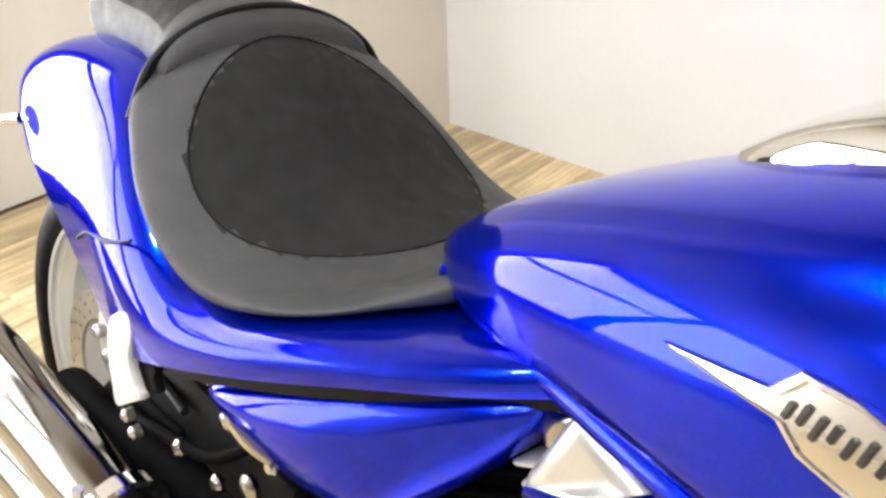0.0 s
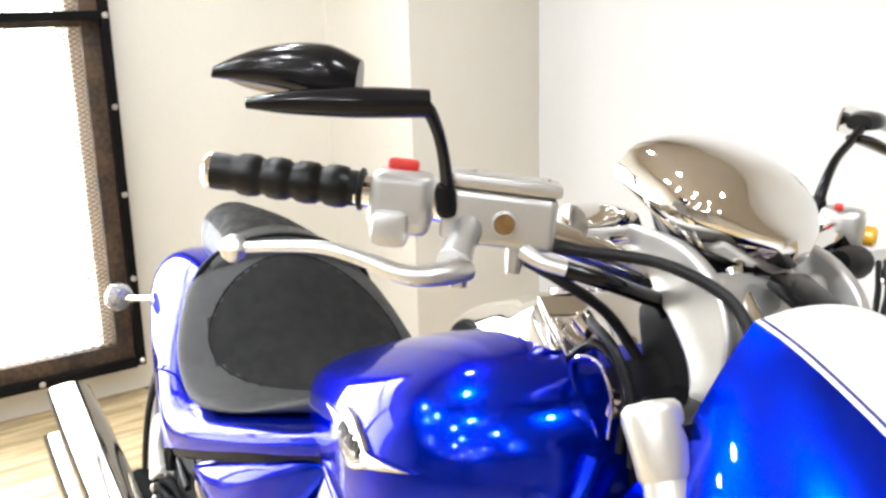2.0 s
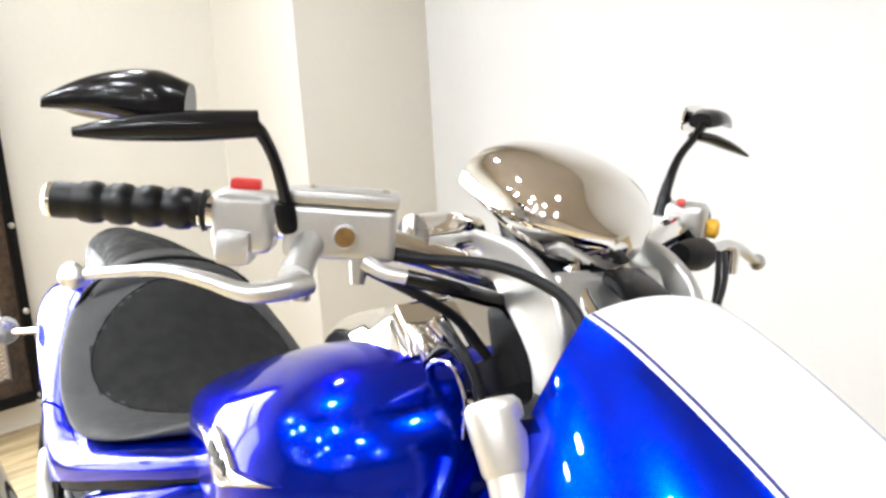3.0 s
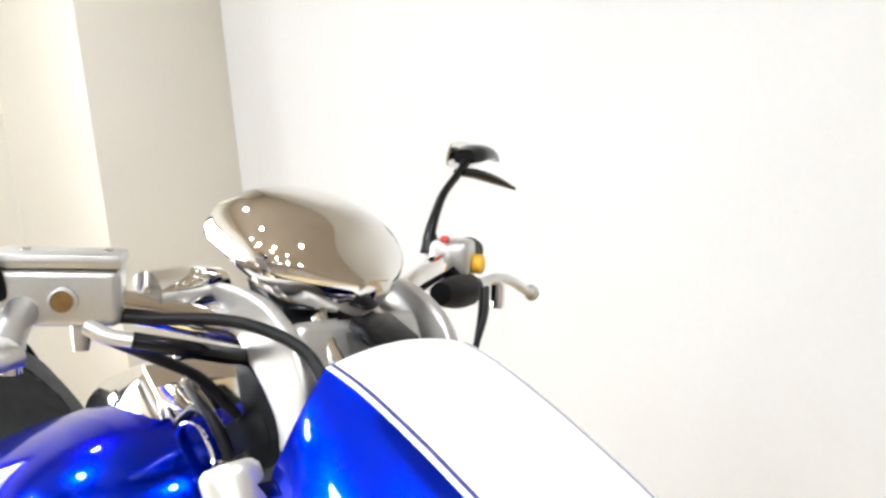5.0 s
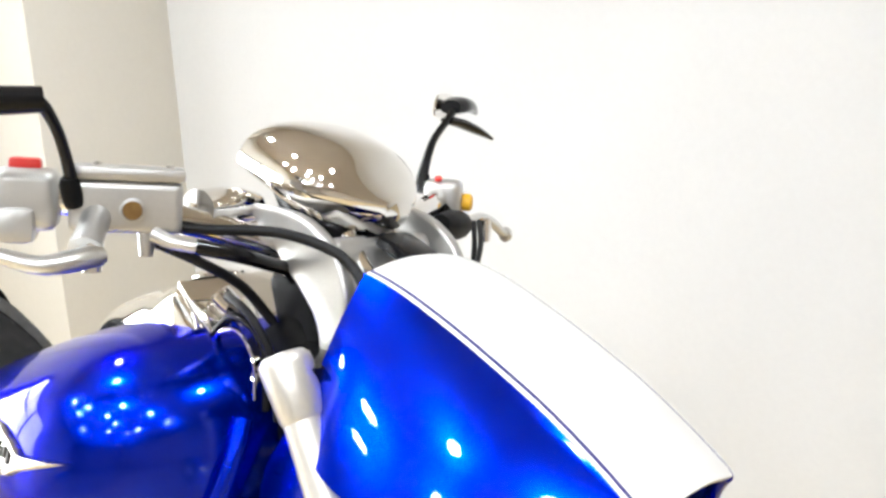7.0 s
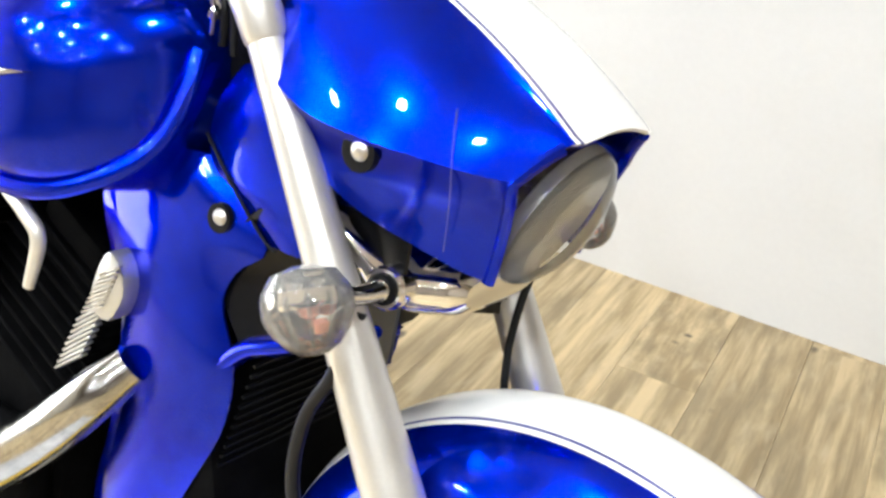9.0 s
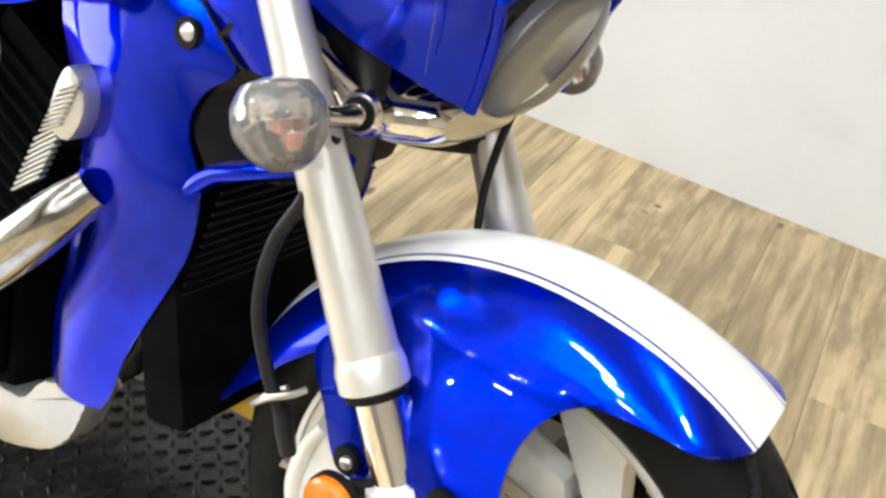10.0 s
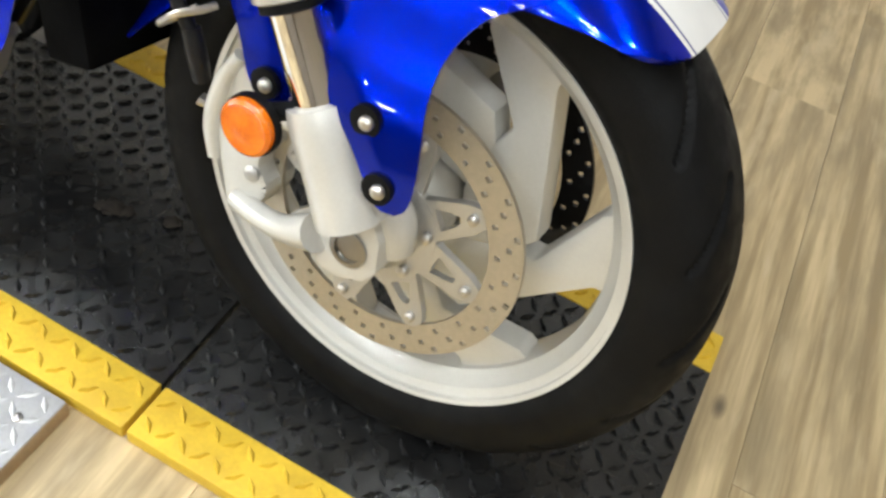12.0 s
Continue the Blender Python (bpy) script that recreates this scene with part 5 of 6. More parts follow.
# pale neck shroud between yoke and pod
neck = bp("neck_shroud", block((0.066, 0.140, 0.080), pose(-0.422, 0, 1.026, 0, -24), 0.012, 3), SILVER, "silver neck between two side plates")
for s in (-1, 1):
    plate = rounded([(-0.522, 1.096), (-0.500, 1.087), (-0.452, 1.047), (-0.406, 1.002), (-0.392, 0.962), (-0.368, 0.966), (-0.364, 1.010), (-0.370, 1.042), (-0.392, 1.072), (-0.440, 1.094)], 4)
    bm = prism(plate, 0.014, pose(0, -0.076 if s < 0 else 0.090, 0, 90), 0.005, 3)
    bp("neck_plate", bm, SILVER, "satin silver side plate", neck)
    bp("pod_stay", tube([(-0.425, 0.030 * s, 1.072), (-0.400, 0.036 * s, 1.050), (-0.372, 0.040 * s, 1.030)], [0.008, 0.0075, 0.008], 12, 4), CHROME, "", neck)
bp("pod_bracket", block((0.044, 0.044, 0.014), pose(-0.376, 0, 1.064, 0, 22), 0.004), BLACKG, "", neck)
POD = [  # share of the length, half-breadth, rise and fall from the axis
    (0.0, 0.0670, 0.0420, 0.0110), (0.10, 0.0715, 0.0485, 0.0160), (0.22, 0.0750, 0.0515, 0.0240), (0.42, 0.0785, 0.0515, 0.0370), (0.60, 0.0775, 0.0465, 0.0450), (0.75, 0.0680, 0.0340, 0.0460), (0.86, 0.0500, 0.0160, 0.0400), (0.95, 0.0300, 0.0060, 0.0300), (1.0, 0.0180, 0.0035, 0.0230)]
PODM = Matrix.Translation((-0.550, 0, 1.134)) @ Matrix.Rotation(radians(10.6), 4, "Y")
loops = []
for k in range(49):
    f = k / 48
    w, up_, dn = fair(POD, f, 0.05)
    loops.append([PODM @ Vector((0.164 * f, y, z)) for y, z in oval(w, up_, 0.0, -dn, 2.35, 1.75, 56)])
pod = bp("instrument_pod", rings(loops), CHROME, "rounded chrome instrument pod on the handlebar", sharp=60)
bp("pod_base", tube([tuple(PODM @ Vector((0.012, 0, -0.020))), tuple(PODM @ Vector((0.070, 0, -0.040))), tuple(PODM @ Vector((0.125, 0, -0.046))), tuple(PODM @ Vector((0.150, 0, -0.036)))], [0.030, 0.052, 0.046, 0.022], 20, 5, 0.22), BLACKG, "", pod)
bp("dial", turned([(0.042, 0.0), (0.044, 0.004), (0.036, 0.006), (0.01, 0.007)], PODM @ pose(0.002, 0, 0.016, 0, -90) @ Matrix.Diagonal((0.50, 1.15, 1, 1)), 40), BLACKG, "round dark dial glass", pod)

for s in (-1, 1):
    def P(x, y, z):
        return (x, y * s, z)

    bar = bp("handlebar", tube([P(-0.465, 0.02, 1.045), P(-0.475, 0.08, 1.060), P(-0.500, 0.16, 1.082), P(-0.530, 0.225, 1.094), P(-0.566, 0.275, 1.101), P(-0.588, 0.308, 1.102)], 0.0135, 20, 6), CHROME, "chrome pulled-back handlebar")
    bp("bar_riser", tube([P(-0.44, 0.055, 0.98), P(-0.46, 0.055, 1.02), P(-0.468, 0.060, 1.062)], [0.020, 0.018, 0.021], 16, 4), CHROME, "", bar)
    a, b = (Vector(P(-0.585, 0.301, 1.103)), Vector(P(-0.656, 0.408, 1.103))) if s < 0 else (Vector(P(-0.557, 0.271, 1.096)), Vector(P(-0.623, 0.371, 1.090)))
    L = (b - a).length
    prof = [(0.0145, 0.0), (0.0175, 0.001), (0.0180, 0.004), (0.0150, 0.006), (0.0150, 0.012)]
    for k in range(4):
        c0 = 0.012 + k * 0.0245
        prof += [(0.0150, c0 + 0.001), (0.0172, c0 + 0.004), (0.0182, c0 + 0.0115), (0.0172, c0 + 0.019), (0.0150, c0 + 0.0225)]
    prof += [(0.0150, 0.112), (0.0155, 0.118), (0.0155, L), (0.013, L + 0.001)]
    grip = bp("grip", turned(prof, axis_to(a, b), 28), GRIPR, "ribbed black rubber grip")
    bp("bar_end", turned([(0.0152, L - 0.001), (0.0152, L + 0.004), (0.012, L + 0.007), (0.003, L + 0.0075)], axis_to(a, b), 24), CHROME, "chrome bar end", grip)
    # switch housing
    ax = (b - a).normalized()
    hm = Matrix.Translation(a - ax * 0.030 + Vector((0.004, 0, -0.002))) @ Matrix.Rotation(math.atan2(ax.y, ax.x), 4, "Z")
    hb = block((0.052, 0.046, 0.052), hm @ Matrix.Translation((0, 0, -0.003)), 0.011, 3)
    merge(hb, block((0.030, 0.050, 0.030), hm @ Matrix.Translation((0.006, 0.006, -0.024)), 0.008, 2))
    hous = bp("switch_housing", hb, SILVER, "silver switch housing")
    bp("kill_switch" if s < 0 else "switch", block((0.026, 0.016, 0.014) if s < 0 else (0.012, 0.010, 0.008), hm @ Matrix.Translation((0.002 if s < 0 else -0.030, -0.004 if s < 0 else 0.004, 0.0245)), 0.004, 2), REDP, "red rocker switch", hous)
    if s > 0:
        bp("button", turned([(0.011, 0), (0.011, 0.010), (0.007, 0.013)], hm @ pose(0.0, 0.024 * (1 if s < 0 else -1), -0.004, -90 if s < 0 else 90), 18), YELP, "yellow horn button", hous)
    # lever bracket and lever
    br = bp("lever_bracket", tube([P(-0.520, 0.235, 1.092), P(-0.498, 0.255, 1.078), P(-0.482, 0.270, 1.064)] if s < 0 else [P(-0.535, 0.225, 1.092), P(-0.522, 0.235, 1.080), P(-0.512, 0.245, 1.070)], [0.015, 0.012, 0.014] if s < 0 else [0.014, 0.012, 0.012], 14, 4), SILVER if s < 0 else BLACKP, "lever perch")
    lev = bp("lever", tube([P(-0.480, 0.262, 1.060), P(-0.474, 0.285, 1.057), P(-0.478, 0.312, 1.055), P(-0.497, 0.336, 1.062), P(-0.520, 0.360, 1.066), P(-0.542, 0.388, 1.062), P(-0.560, 0.412, 1.057)] if s < 0 else [P(-0.505, 0.245, 1.066), P(-0.512, 0.275, 1.068), P(-0.522, 0.305, 1.070), P(-0.533, 0.336, 1.066), P(-0.544, 0.366, 1.058), P(-0.555, 0.396, 1.047), P(-0.564, 0.422, 1.039)], [0.013, 0.0120, 0.0100, 0.0082, 0.0070, 0.0060, 0.0055] if s < 0 else [0.010, 0.010, 0.009, 0.008, 0.0075, 0.007, 0.0065], 14, 5, 0.75), ALLOY, "polished alloy lever with a ball end")
    bp("ball_end", turned([(0.003, -0.0105), (0.008, -0.007), (0.0108, 0.0), (0.008, 0.007), (0.003, 0.0105)], Matrix.Translation(P(-0.561, 0.417, 1.056) if s < 0 else P(-0.566, 0.427, 1.038)), 18), ALLOY, "", lev)
    bp("pivot_bolt", turned([(0.008, 0), (0.008, 0.026), (0.005, 0.029)], Matrix.Translation(P(-0.482, 0.264, 1.046)), 14), CHROME, "", lev)
    # mirror
    st = bp("mirror", tube([P(-0.516, 0.262, 1.098), P(-0.512, 0.266, 1.118), P(-0.500, 0.282, 1.150), P(-0.492, 0.298, 1.172), P(-0.492, 0.308, 1.180)] if s < 0 else [P(-0.556, 0.226, 1.100), P(-0.559, 0.232, 1.128), P(-0.572, 0.262, 1.165), P(-0.580, 0.295, 1.190), P(-0.586, 0.314, 1.204)], [0.0078, 0.0056, 0.0048, 0.0052, 0.0070] if s < 0 else [0.010, 0.0065, 0.0050, 0.0050, 0.0060], 14, 5), BLACKG, "black bar mirror with a faceted shell")
    bp("stem_nut", turned([(0.0075, 0), (0.0085, 0.004), (0.0085, 0.020), (0.0062, 0.026)], axis_to(P(-0.517, 0.260, 1.096), P(-0.511, 0.270, 1.122)) if s < 0 else axis_to(P(-0.556, 0.226, 1.100), P(-0.559, 0.232, 1.128)), 12), BLACKP, "", st)
    bp("arm", tube([P(-0.490, 0.303, 1.181), P(-0.508, 0.350, 1.176), P(-0.528, 0.398, 1.170), P(-0.540, 0.424, 1.166)] if s < 0 else [P(-0.583, 0.300, 1.192), P(-0.585, 0.330, 1.190), P(-0.585, 0.368, 1.182), P(-0.585, 0.404, 1.172)], [0.0115, 0.0125, 0.009, 0.004] if s < 0 else [0.010, 0.013, 0.011, 0.004], 12, 5, 0.9 if s < 0 else 0.5), BLACKG, "", st)
    loops = []
    e0, e1 = (Vector(P(-0.537, 0.338, 1.183)), Vector(P(-0.597, 0.432, 1.173))) if s < 0 else (Vector(P(-0.590, 0.315, 1.207)), Vector(P(-0.625, 0.415, 1.196)))
    d = (e1 - e0)
    sidev = Vector((d.y, -d.x, 0)).normalized() * (1 if s < 0 else -1)
    for k in range(15):
        f = k / 14
        w = (0.030 if s < 0 else 0.020) * (1 - 0.85 * f**2.4) * min(1, 0.72 + f * 1.6)
        h = (0.030 if s < 0 else 0.016) * (1 - 0.80 * f**2) * min(1, 0.80 + f)
        c = e0 + d * f + Vector((0, 0, 0.012 * math.sin(f * 2.2)))
        loops.append([c + sidev * (w * math.cos(t) ** 3 if False else w * math.copysign(abs(math.cos(t)) ** 0.8, math.cos(t))) + Vector((0, 0, h * math.copysign(abs(math.sin(t)) ** 0.8, math.sin(t)) * (1 if math.sin(t) > 0 else 0.45)))
                      for t in [2 * math.pi * j / 20 for j in range(20)]])
    bp("shell", rings(loops), BLACKG, "", st, sharp=50)
    bp("glass", prism([(x * (1 if s < 0 else 1), y) for x, y in rounded([(-0.052, -0.006), (-0.040, 0.016), (0.0, 0.020), (0.045, 0.012), (0.060, 0.0), (0.040, -0.010), (0.0, -0.014), (-0.040, -0.013)], 3)], 0.003,
                      Matrix.Translation((e0 + e1) / 2 + sidev * 0.0255 + Vector((0, 0, 0.008))) @ Matrix(((d.normalized().x, 0, -sidev.x, 0), (d.normalized().y, 0, -sidev.y, 0), (0, 1, 0, 0), (0, 0, 0, 1))), 0.0008), CHROME, "silvered mirror glass", st)

# brake fluid reservoir
RM = Matrix.Translation((-0.508, -0.211, 1.100)) @ Matrix.Rotation(radians(57), 4, "Z")
res = bp("brake_reservoir", block((0.092, 0.048, 0.044), RM @ Matrix.Translation((-0.005, 0.002, -0.004)), 0.007, 3), SILVER, "silver brake fluid reservoir with a sight glass")
bp("reservoir_lid", block((0.096, 0.052, 0.012), RM @ Matrix.Translation((-0.005, 0.002, 0.024)), 0.005, 2), SILVER, "", res)
for x in (-0.03, 0.03):
    bp("lid_screw", turned([(0.004, 0), (0.004, 0.002), (0.002, 0.0025)], RM @ Matrix.Translation((x, 0.0, 0.030)), 10), BOLT, "", res)
sgl = bp("sight_glass", turned([(0.0105, 0.0), (0.0105, 0.003), (0.0085, 0.0035), (0.0082, 0.001), (0.002, 0.001)], RM @ pose(0, -0.0222, -0.006, 90), 24), SILVER, "", res)
bp("sight_window", turned([(0.0082, 0.0015), (0.0080, 0.0028), (0.002, 0.003)], RM @ pose(0, -0.0222, -0.006, 90), 20), BRASS, "amber brake fluid window", sgl)
bp("hose_union", tube([(-0.482, -0.206, 1.074), (-0.466, -0.198, 1.068), (-0.450, -0.184, 1.066)], [0.0075, 0.0062, 0.006], 12, 3), SILVER, "", res)
for x in (-0.034, 0.012):
    bp("bracket_lug", tube([tuple(RM @ Vector((x, -0.010, -0.022))), tuple(RM @ Vector((x, -0.012, -0.046)))], [0.009, 0.006], 10, 1), SILVER, "", res)
# bar clamp cover
bp("bar_clamp", tube([(-0.500, -0.150, 1.092), (-0.512, -0.105, 1.092), (-0.522, -0.070, 1.090)], [0.019, 0.020, 0.017], 18, 4), CHROME, "chrome bar clamp")
# hoses, cables and the ignition bundle in front of the tank
HOSES = [([(-0.505, -0.215, 1.082), (-0.470, -0.165, 1.078), (-0.425, -0.115, 1.078), (-0.380, -0.085, 1.062), (-0.352, -0.080, 1.035), (-0.345, -0.085, 1.0)], 0.0050, HOSE, "front brake line"),
         ([(-0.452, -0.186, 1.066), (-0.437, -0.157, 1.060), (-0.440, -0.117, 1.049), (-0.452, -0.075, 1.034), (-0.458, -0.05, 0.99)], 0.0070, BLACKG, "throttle cable sleeve"),
         ([(-0.505, -0.205, 1.070), (-0.480, -0.155, 1.045), (-0.480, -0.110, 1.020), (-0.470, -0.08, 0.985)], 0.005, HOSE, "thin black cable"),
         ([(-0.530, -0.085, 1.000), (-0.500, -0.110, 1.008), (-0.460, -0.115, 0.995), (-0.440, -0.105, 0.955), (-0.435, -0.10, 0.90)], 0.0042, HOSE, "black wiring loom"),
         ([(-0.455, 0.215, 1.075), (-0.420, 0.175, 1.055), (-0.395, 0.135, 1.03), (-0.385, 0.11, 0.98)], 0.0032, HOSE, "clutch hose"),
         ([(-0.470, 0.225, 1.072), (-0.440, 0.190, 1.045), (-0.420, 0.160, 1.01), (-0.41, 0.13, 0.96)], 0.0032, HOSE, "clutch hose"),
         ([(-0.150, 0.070, 0.75), (-0.158, 0.072, 0.70), (-0.158, 0.068, 0.65), (-0.148, 0.060, 0.60), (-0.14, 0.055, 0.57)], 0.0045, HOSE, "black hose behind the fork")]
for pts, r, m, lab in HOSES:
    bp("hose", tube(pts, r, 10, 6), m, lab)
bp("ignition_lock", turned([(0.012, -0.03), (0.014, 0.0), (0.013, 0.009), (0.009, 0.011), (0.008, 0.008), (0.002, 0.008)], axis_to((-0.556, -0.072, 0.992), (-0.62, -0.14, 1.10)), 24), CHROME, "chrome ignition lock")
lock = bp("head_cap", turned([(0.033, -0.012), (0.034, 0.0), (0.031, 0.003), (0.015, 0.004), (0.002, 0.0042)], axis_to((-0.508, -0.084, 0.938), (-0.508, -0.70, 1.60)), 36), CHROME, "round chrome cap below the tank cover")
bp("cap_ring", tube([(-0.549, -0.090, 0.926), (-0.540, -0.097, 0.958), (-0.512, -0.096, 0.985), (-0.478, -0.095, 0.978), (-0.458, -0.096, 0.950), (-0.454, -0.098, 0.905)], 0.0052, 10, 6), BLACKG, "black loom looped over the cap", lock)
bp("cap_trim", tube([(-0.540, -0.100, 0.940), (-0.522, -0.104, 0.968), (-0.492, -0.104, 0.974), (-0.468, -0.104, 0.950), (-0.462, -0.106, 0.915)], 0.0022, 8, 6), CHROME, "", lock)
bp("loom_clip", turned([(0.007, -0.008), (0.0085, -0.006), (0.0085, 0.006), (0.007, 0.008)], axis_to((-0.545, -0.098, 0.950), (-0.530, -0.098, 0.985)), 14), DARKCHROME, "", lock)
bp("steering_head", tube([(-0.40, 0, 0.70), (-0.50, 0, 0.96)], 0.045, 20, 1), BLACKP, "black steering head")
bp("yoke_cover", block((0.070, 0.150, 0.100), pose(-0.446, 0, 0.995, 0, -20), 0.018, 3), BLACKP, "black cover behind the steering neck")
bp("head_block", block((0.10, 0.16, 0.12), pose(-0.455, 0, 0.93, 0, -30), 0.02), BLACKP, "black wiring box at the steering head")
# clutch master cylinder
bp("clutch_master", tube([(-0.467, 0.158, 1.072), (-0.480, 0.188, 1.069), (-0.498, 0.228, 1.066), (-0.513, 0.256, 1.064)], [0.012, 0.017, 0.018, 0.014], 14, 4), BLACKP, "black clutch master cylinder")

# ---- engine, frame and exhaust ----
eng = bp("engine", block((0.42, 0.26, 0.30), pose(-0.83, 0, 0.34), 0.03), ENGINE, "black V-twin engine")
for cx, cz, an in ((-0.66, 0.555, 24), (-1.00, 0.545, -26)):
    for k in range(9):
        bp("cooling_fin", block((0.20, 0.30 - 0.004 * k, 0.006), pose(cx + math.sin(radians(an)) * 0.018 * (k - 4), 0, cz + 0.020 * (k - 4), 0, an), 0.002, 1), ENGINE, "", eng)
    bp("cylinder", block((0.15, 0.25, 0.24), pose(cx, 0, cz, 0, an), 0.02), ENGINE, "", eng)
for s in (-1, 1):
    bp("cylinder_cover", prism(rounded([(-0.512, 0.682), (-0.490, 0.668), (-0.484, 0.640), (-0.505, 0.604), (-0.535, 0.612), (-0.530, 0.650)], 3), 0.03, pose(0, -0.140 if s < 0 else 0.170, 0, 90), 0.006), SILVER, "ribbed silver cylinder cover", eng)
    for k in range(9):
        bp("rib", block((0.036, 0.006, 0.0028), Matrix.Translation((-0.502 - 0.0030 * k, 0.172 * s, 0.664 - 0.0065 * k)) @ pose(0, 0, 0, 0, -32), 0.001, 1), BOLT, "", eng)
        bp("rib", block((0.056, 0.010, 0.0035), Matrix.Translation((-0.540 - 0.004 * k, 0.160 * s, 0.600 - 0.009 * k)) @ pose(0, 0, 0, 0, -38), 0.001, 1), SILVER, "", eng)
    bp("head_cover", block((0.13, 0.05, 0.10), pose(-0.835, 0.150 * s, 0.660, 0, 25), 0.018, 3), SILVER, "", eng)
    rk = bp("rocker_cover", block((0.088, 0.040, 0.036), pose(-0.878, 0.128 * s, 0.694, 0, -24), 0.009, 3), DARKCHROME, "polished rocker cover", eng)
    for k in range(3):
        bp("rocker_fin", block((0.100 - 0.012 * k, 0.046, 0.006), pose(-0.890 + 0.006 * k, 0.130 * s, 0.662 - 0.016 * k, 0, -24), 0.002, 1), RIMPAINT, "", eng)
    for k in range(2):
        bp("rocker_bolt", turned([(0.010, 0), (0.010, 0.012), (0.006, 0.016)], pose(-0.905 + 0.050 * k, 0.134 * s, 0.700 + 0.022 * k), 12), BOLT, "", eng)
    bp("pipe_stub", tube([(-0.80, 0.165 * s, 0.690), (-0.835, 0.190 * s, 0.675), (-0.870, 0.180 * s, 0.655), (-0.900, 0.165 * s, 0.640)], 0.011, 12, 4), CHROME, "", eng)
    bp("air_trim", tube([(-0.66, 0.20 * s, 0.742), (-0.620, 0.220 * s, 0.731), (-0.577, 0.222 * s, 0.712), (-0.552, 0.222 * s, 0.690), (-0.567, 0.220 * s, 0.633)], [0.006, 0.007, 0.008, 0.008, 0.006], 10, 5), FORKWHITE, "silver curved trim", eng)
    bp("maroon_cover", turned([(0.058, 0), (0.058, 0.012), (0.045, 0.022), (0.01, 0.024)], Matrix.Translation((-0.775, 0.165 * s, 0.612)) @ pose(0, 0, 0, 90 if s < 0 else -90), 28), MAROON, "", eng)
    bp("lower_cover", block((0.34, 0.04, 0.17), pose(-0.80, 0.145 * s, 0.31), 0.02, 3), ENGINE, "", eng)
bp("battery_box", block((0.36, 0.30, 0.16), pose(-1.15, 0, 0.46), 0.02), BLACKP, "black box under the seat")
bp("swingarm", tube([(-1.12, -0.12, 0.36), (-1.35, -0.165, 0.355), (-1.60, -0.185, 0.335), (-1.72, -0.185, 0.325)], [0.045, 0.036, 0.034, 0.036], 14, 4), ENGINE, "black swingarm")
bp("swingarm", tube([(-1.12, 0.12, 0.36), (-1.35, 0.165, 0.355), (-1.60, 0.185, 0.335), (-1.72, 0.185, 0.325)], [0.045, 0.036, 0.034, 0.036], 14, 4), ENGINE, "black swingarm")
bp("frame_rail", tube([(-0.48, -0.06, 0.86), (-0.70, -0.10, 0.70), (-0.92, -0.10, 0.66), (-1.12, -0.12, 0.58), (-1.35, -0.17, 0.53)], 0.022, 12, 4), BLACKG, "black frame rail")
bp("frame_rail", tube([(-0.48, 0.06, 0.86), (-0.70, 0.10, 0.70), (-0.92, 0.10, 0.66), (-1.12, 0.12, 0.58), (-1.35, 0.17, 0.53)], 0.022, 12, 4), BLACKG, "black frame rail")
bp("down_tube", tube([(-0.46, 0, 0.78), (-0.52, 0, 0.55), (-0.56, 0, 0.24), (-0.75, 0, 0.15)], 0.025, 12, 5), BLACKG, "black frame down tube")
# chrome header cover and stacked silencers
bp("header_pipe", tube([(-0.480, -0.150, 0.560), (-0.510, -0.180, 0.515), (-0.575, -0.195, 0.440), (-0.680, -0.208, 0.345), (-0.86, -0.222, 0.225), (-1.05, -0.225, 0.215), (-1.25, -0.235, 0.25)], [0.024, 0.029, 0.033, 0.034, 0.036, 0.038, 0.042], 18, 5), DARKCHROME, "chrome header pipe")
for k, (z0, y0, r) in enumerate(((0.352, -0.258, 0.055), (0.246, -0.264, 0.053))):
    loops = []
    for q in range(25):
        f = q / 24
        x = -1.18 - 0.98 * f
        rr = r * (0.62 + 0.38 * min(1, f * 3)) * (1 - 0.10 * max(0, f - 0.75) / 0.25)
        zc = z0 + (0.02 - 0.01 * k) * f - 0.03 * (1 - f) * (1 - k)
        loops.append([(x - (0.085 * (0.3 - math.sin(t)) * max(0, f - 0.5) / 0.5), y0 + rr * 0.92 * math.cos(t), zc + rr * math.sin(t)) for t in [2 * math.pi * j / 36 for j in range(36)]])
    ex = bp("silencer", rings(loops, cap=False), PIPECHROME, "slash-cut chrome silencer")
    t_in = [[(p[0] + 0.012, y0 + (p[1] - y0) * 0.90, zc + (p[2] - zc) * 0.90) for p in loops[-1]], [(p[0] + 0.10, y0 + (p[1] - y0) * 0.70, zc + (p[2] - zc) * 0.70) for p in loops[-1]]]
    bp("tip_ring", rings([loops[-1], t_in[0]], cap=False), CHROME, "", ex)
    bp("tip_inside", rings(t_in), BLACKP, "", ex)
    bp("clamp", turned([(r * 0.93, -0.016), (r * 1.02, -0.012), (r * 1.02, 0.012), (r * 0.93, 0.016)], Matrix.Translation((-1.40, y0, z0 - 0.012 * (1 - k))) @ pose(0, 0, 0, 0, 90), 36), CHROME, "", ex)
    bp("clamp_bolt", tube([(-1.40, y0 - r * 0.95, z0 + 0.02), (-1.40, y0 - r * 0.95, z0 + 0.055)], 0.007, 8, 1), BOLT, "", ex)
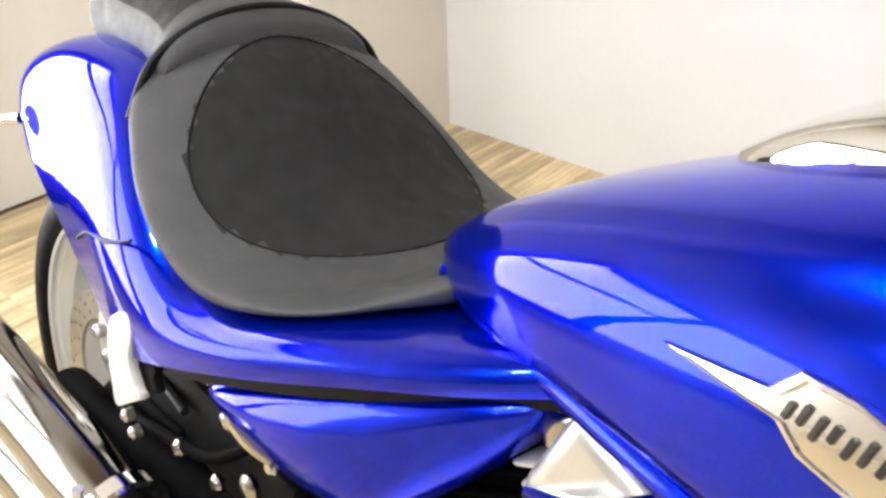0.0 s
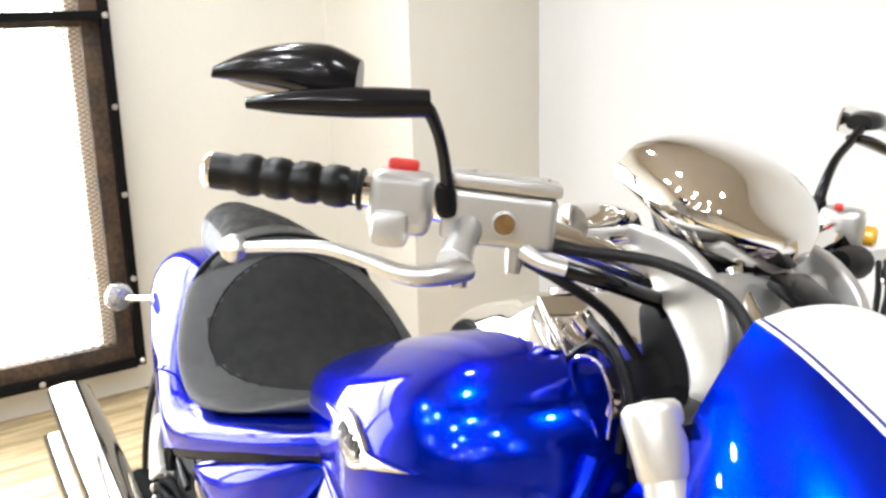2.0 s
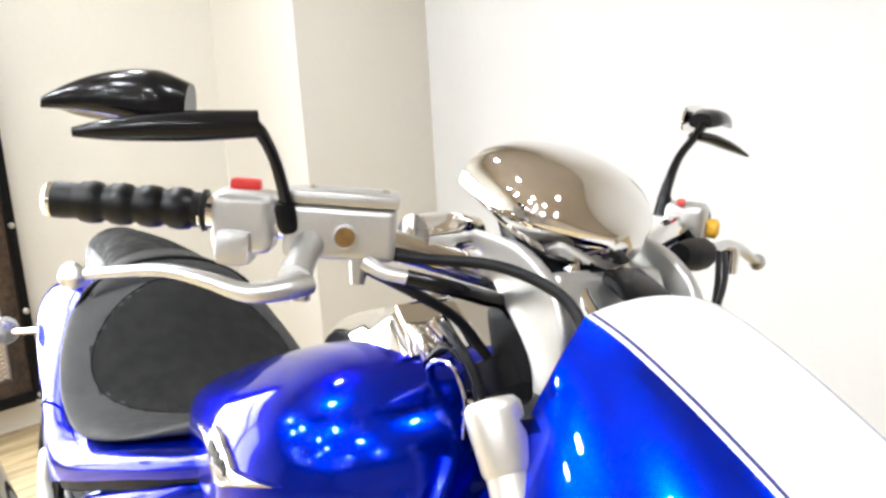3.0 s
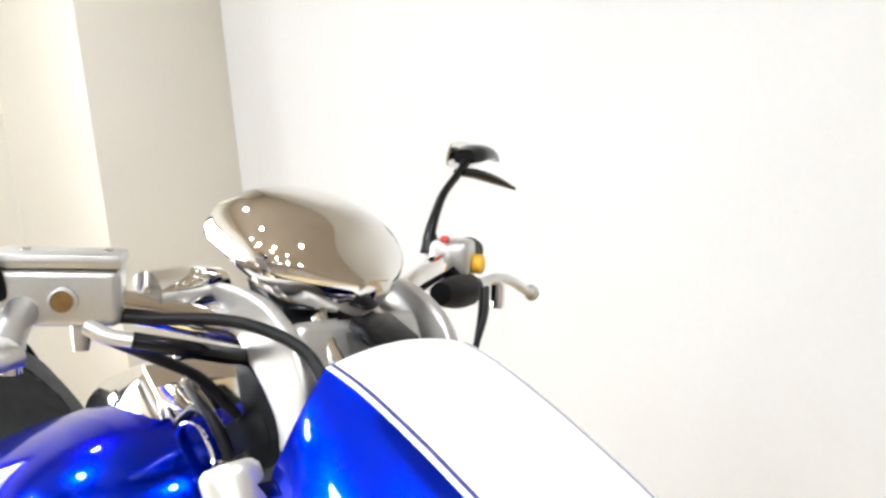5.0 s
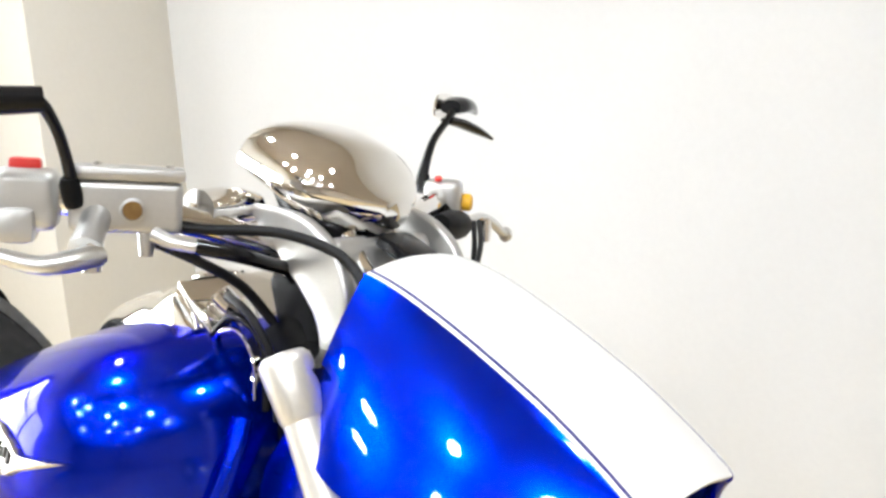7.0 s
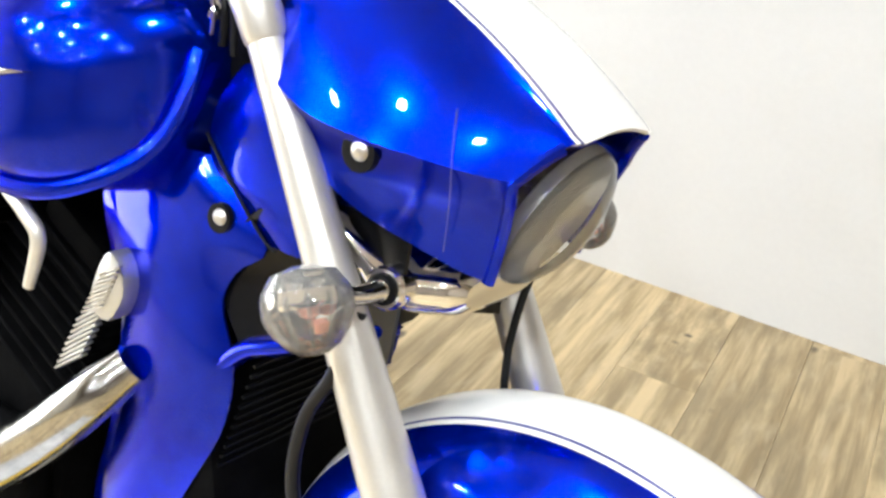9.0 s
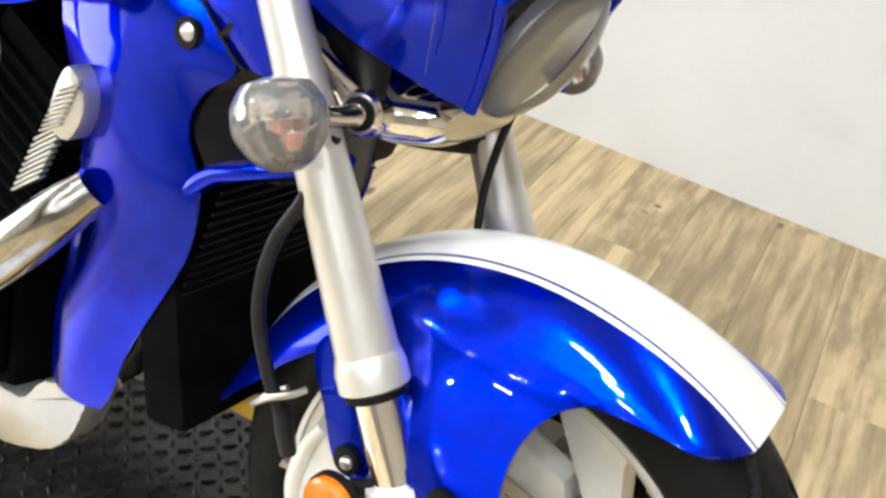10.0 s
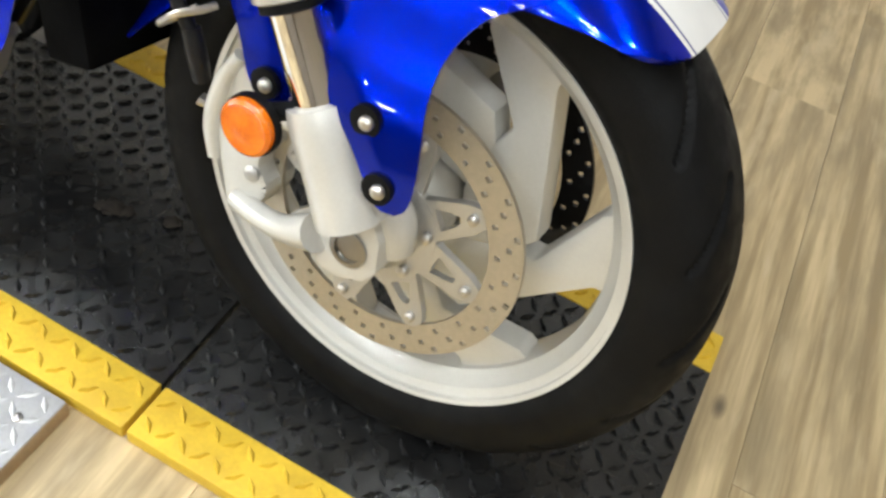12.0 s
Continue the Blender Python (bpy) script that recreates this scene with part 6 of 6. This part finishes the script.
peg = bp("peg_bracket", prism(rounded([(-1.456, 0.569), (-1.432, 0.588), (-1.409, 0.594), (-1.403, 0.573), (-1.414, 0.537), (-1.400, 0.508), (-1.389, 0.500), (-1.420, 0.478), (-1.450, 0.460), (-1.457, 0.484), (-1.464, 0.529)], 3), 0.014, pose(0, -0.226, 0, 90), 0.005), RIMPAINT, "silver pillion peg bracket")
bp("peg_plate", prism([(-1.418, 0.592), (-1.396, 0.582), (-1.386, 0.566), (-1.392, 0.550), (-1.382, 0.535), (-1.388, 0.520), (-1.378, 0.506), (-1.398, 0.496), (-1.424, 0.520)], 0.012, pose(0, -0.212, 0, 90), 0.002), BLACKP, "scalloped black plate", peg)
for z in (0.452, 0.438):
    bp("peg_bolt", turned([(0.008, 0), (0.008, 0.010), (0.004, 0.013)], Matrix.Translation((-1.436 + (0.452 - z) * 1.2, -0.226, z)) @ pose(0, 0, 0, 90), 12), BOLT, "", peg)
for x, z, r in ((-1.26, 0.53, 0.018), (-1.22, 0.47, 0.022), (-1.28, 0.44, 0.015), (-1.36, 0.44, 0.016), (-1.18, 0.52, 0.014)):
    bp("frame_bolt", turned([(r * 0.7, 0), (r * 0.7, 0.006), (r * 0.4, 0.010)], Matrix.Translation((x, -0.205, z)) @ pose(0, 0, 0, 90), 12), DARKCHROME, "dull frame bolt")
bp("linkage", tube([(-1.22, -0.20, 0.52), (-1.30, -0.205, 0.46), (-1.42, -0.205, 0.43), (-1.52, -0.20, 0.405)], 0.008, 10, 4), ENGINE, "black brake linkage")
bp("swing_guard", block((0.30, 0.03, 0.10), pose(-1.34, -0.165, 0.45, 0, 10), 0.012), BLACKP, "black swingarm guard")

# rear wheel
rear = bp("rear_wheel", turned([(0.035, -0.10), (0.06, -0.095), (0.075, -0.06), (0.075, 0.06), (0.06, 0.095), (0.035, 0.10)], pose(-1.71, 0, WC + 0.005, 90), 40), RIMPAINT, "silver cast rear wheel")
rm = rim(rear, -1.71, 0.112, 0.241)
rm.location.z = 0.005
tyre(rear, -1.71, 0.121, 0.325, 0.236, "wide black rear tyre", 360, 49, 0, WC + 0.005)
for k in range(6):
    swept(rear, -1.71, ARM, 60 * k + 40, 0.05, 0.005)
drilled_disc(rear, -0.125, 0.095, 0.138, 24, ((2, 0), (6, 4), (9, 8)), -1.71, WC + 0.005)
rc = bp("rear_caliper", prism(rounded([(-1.655, 0.475), (-1.610, 0.490), (-1.575, 0.462), (-1.570, 0.405), (-1.600, 0.375), (-1.650, 0.40)], 4), 0.075, pose(0, -0.09, 0, 90), 0.008), SILVER, "silver rear brake caliper")
for k in range(3):
    bp("caliper_bolt", turned([(0.010, 0), (0.010, 0.010), (0.006, 0.014)], Matrix.Translation((-1.635 + 0.025 * k, -0.166, 0.455 - 0.026 * k)) @ pose(0, 0, 0, 90), 10), BOLT, "", rc)
bp("rear_hose", tube([(-1.60, -0.16, 0.48), (-1.55, -0.175, 0.50), (-1.48, -0.18, 0.48), (-1.38, -0.19, 0.47)], 0.006, 8, 4), HOSE, "rear brake hose")
bp("torque_arm", tube([(-1.62, -0.165, 0.37), (-1.52, -0.175, 0.41), (-1.40, -0.18, 0.42)], 0.013, 10, 3), ENGINE, "black torque arm")
# side stand on the far side
bp("side_stand", tube([(-0.83, 0.17, 0.22), (-0.85, 0.28, 0.11), (-0.86, 0.335, 0.058)], [0.015, 0.013, 0.012], 12, 3), BLACKG, "black side stand, folded out")
bp("stand_foot", block((0.07, 0.04, 0.008), Matrix.Rotation(-LEAN, 4, "X") @ Matrix.Identity(4) @ Matrix.Translation((-0.86, 0.322, 0.004)), 0.002), BLACKG, "")
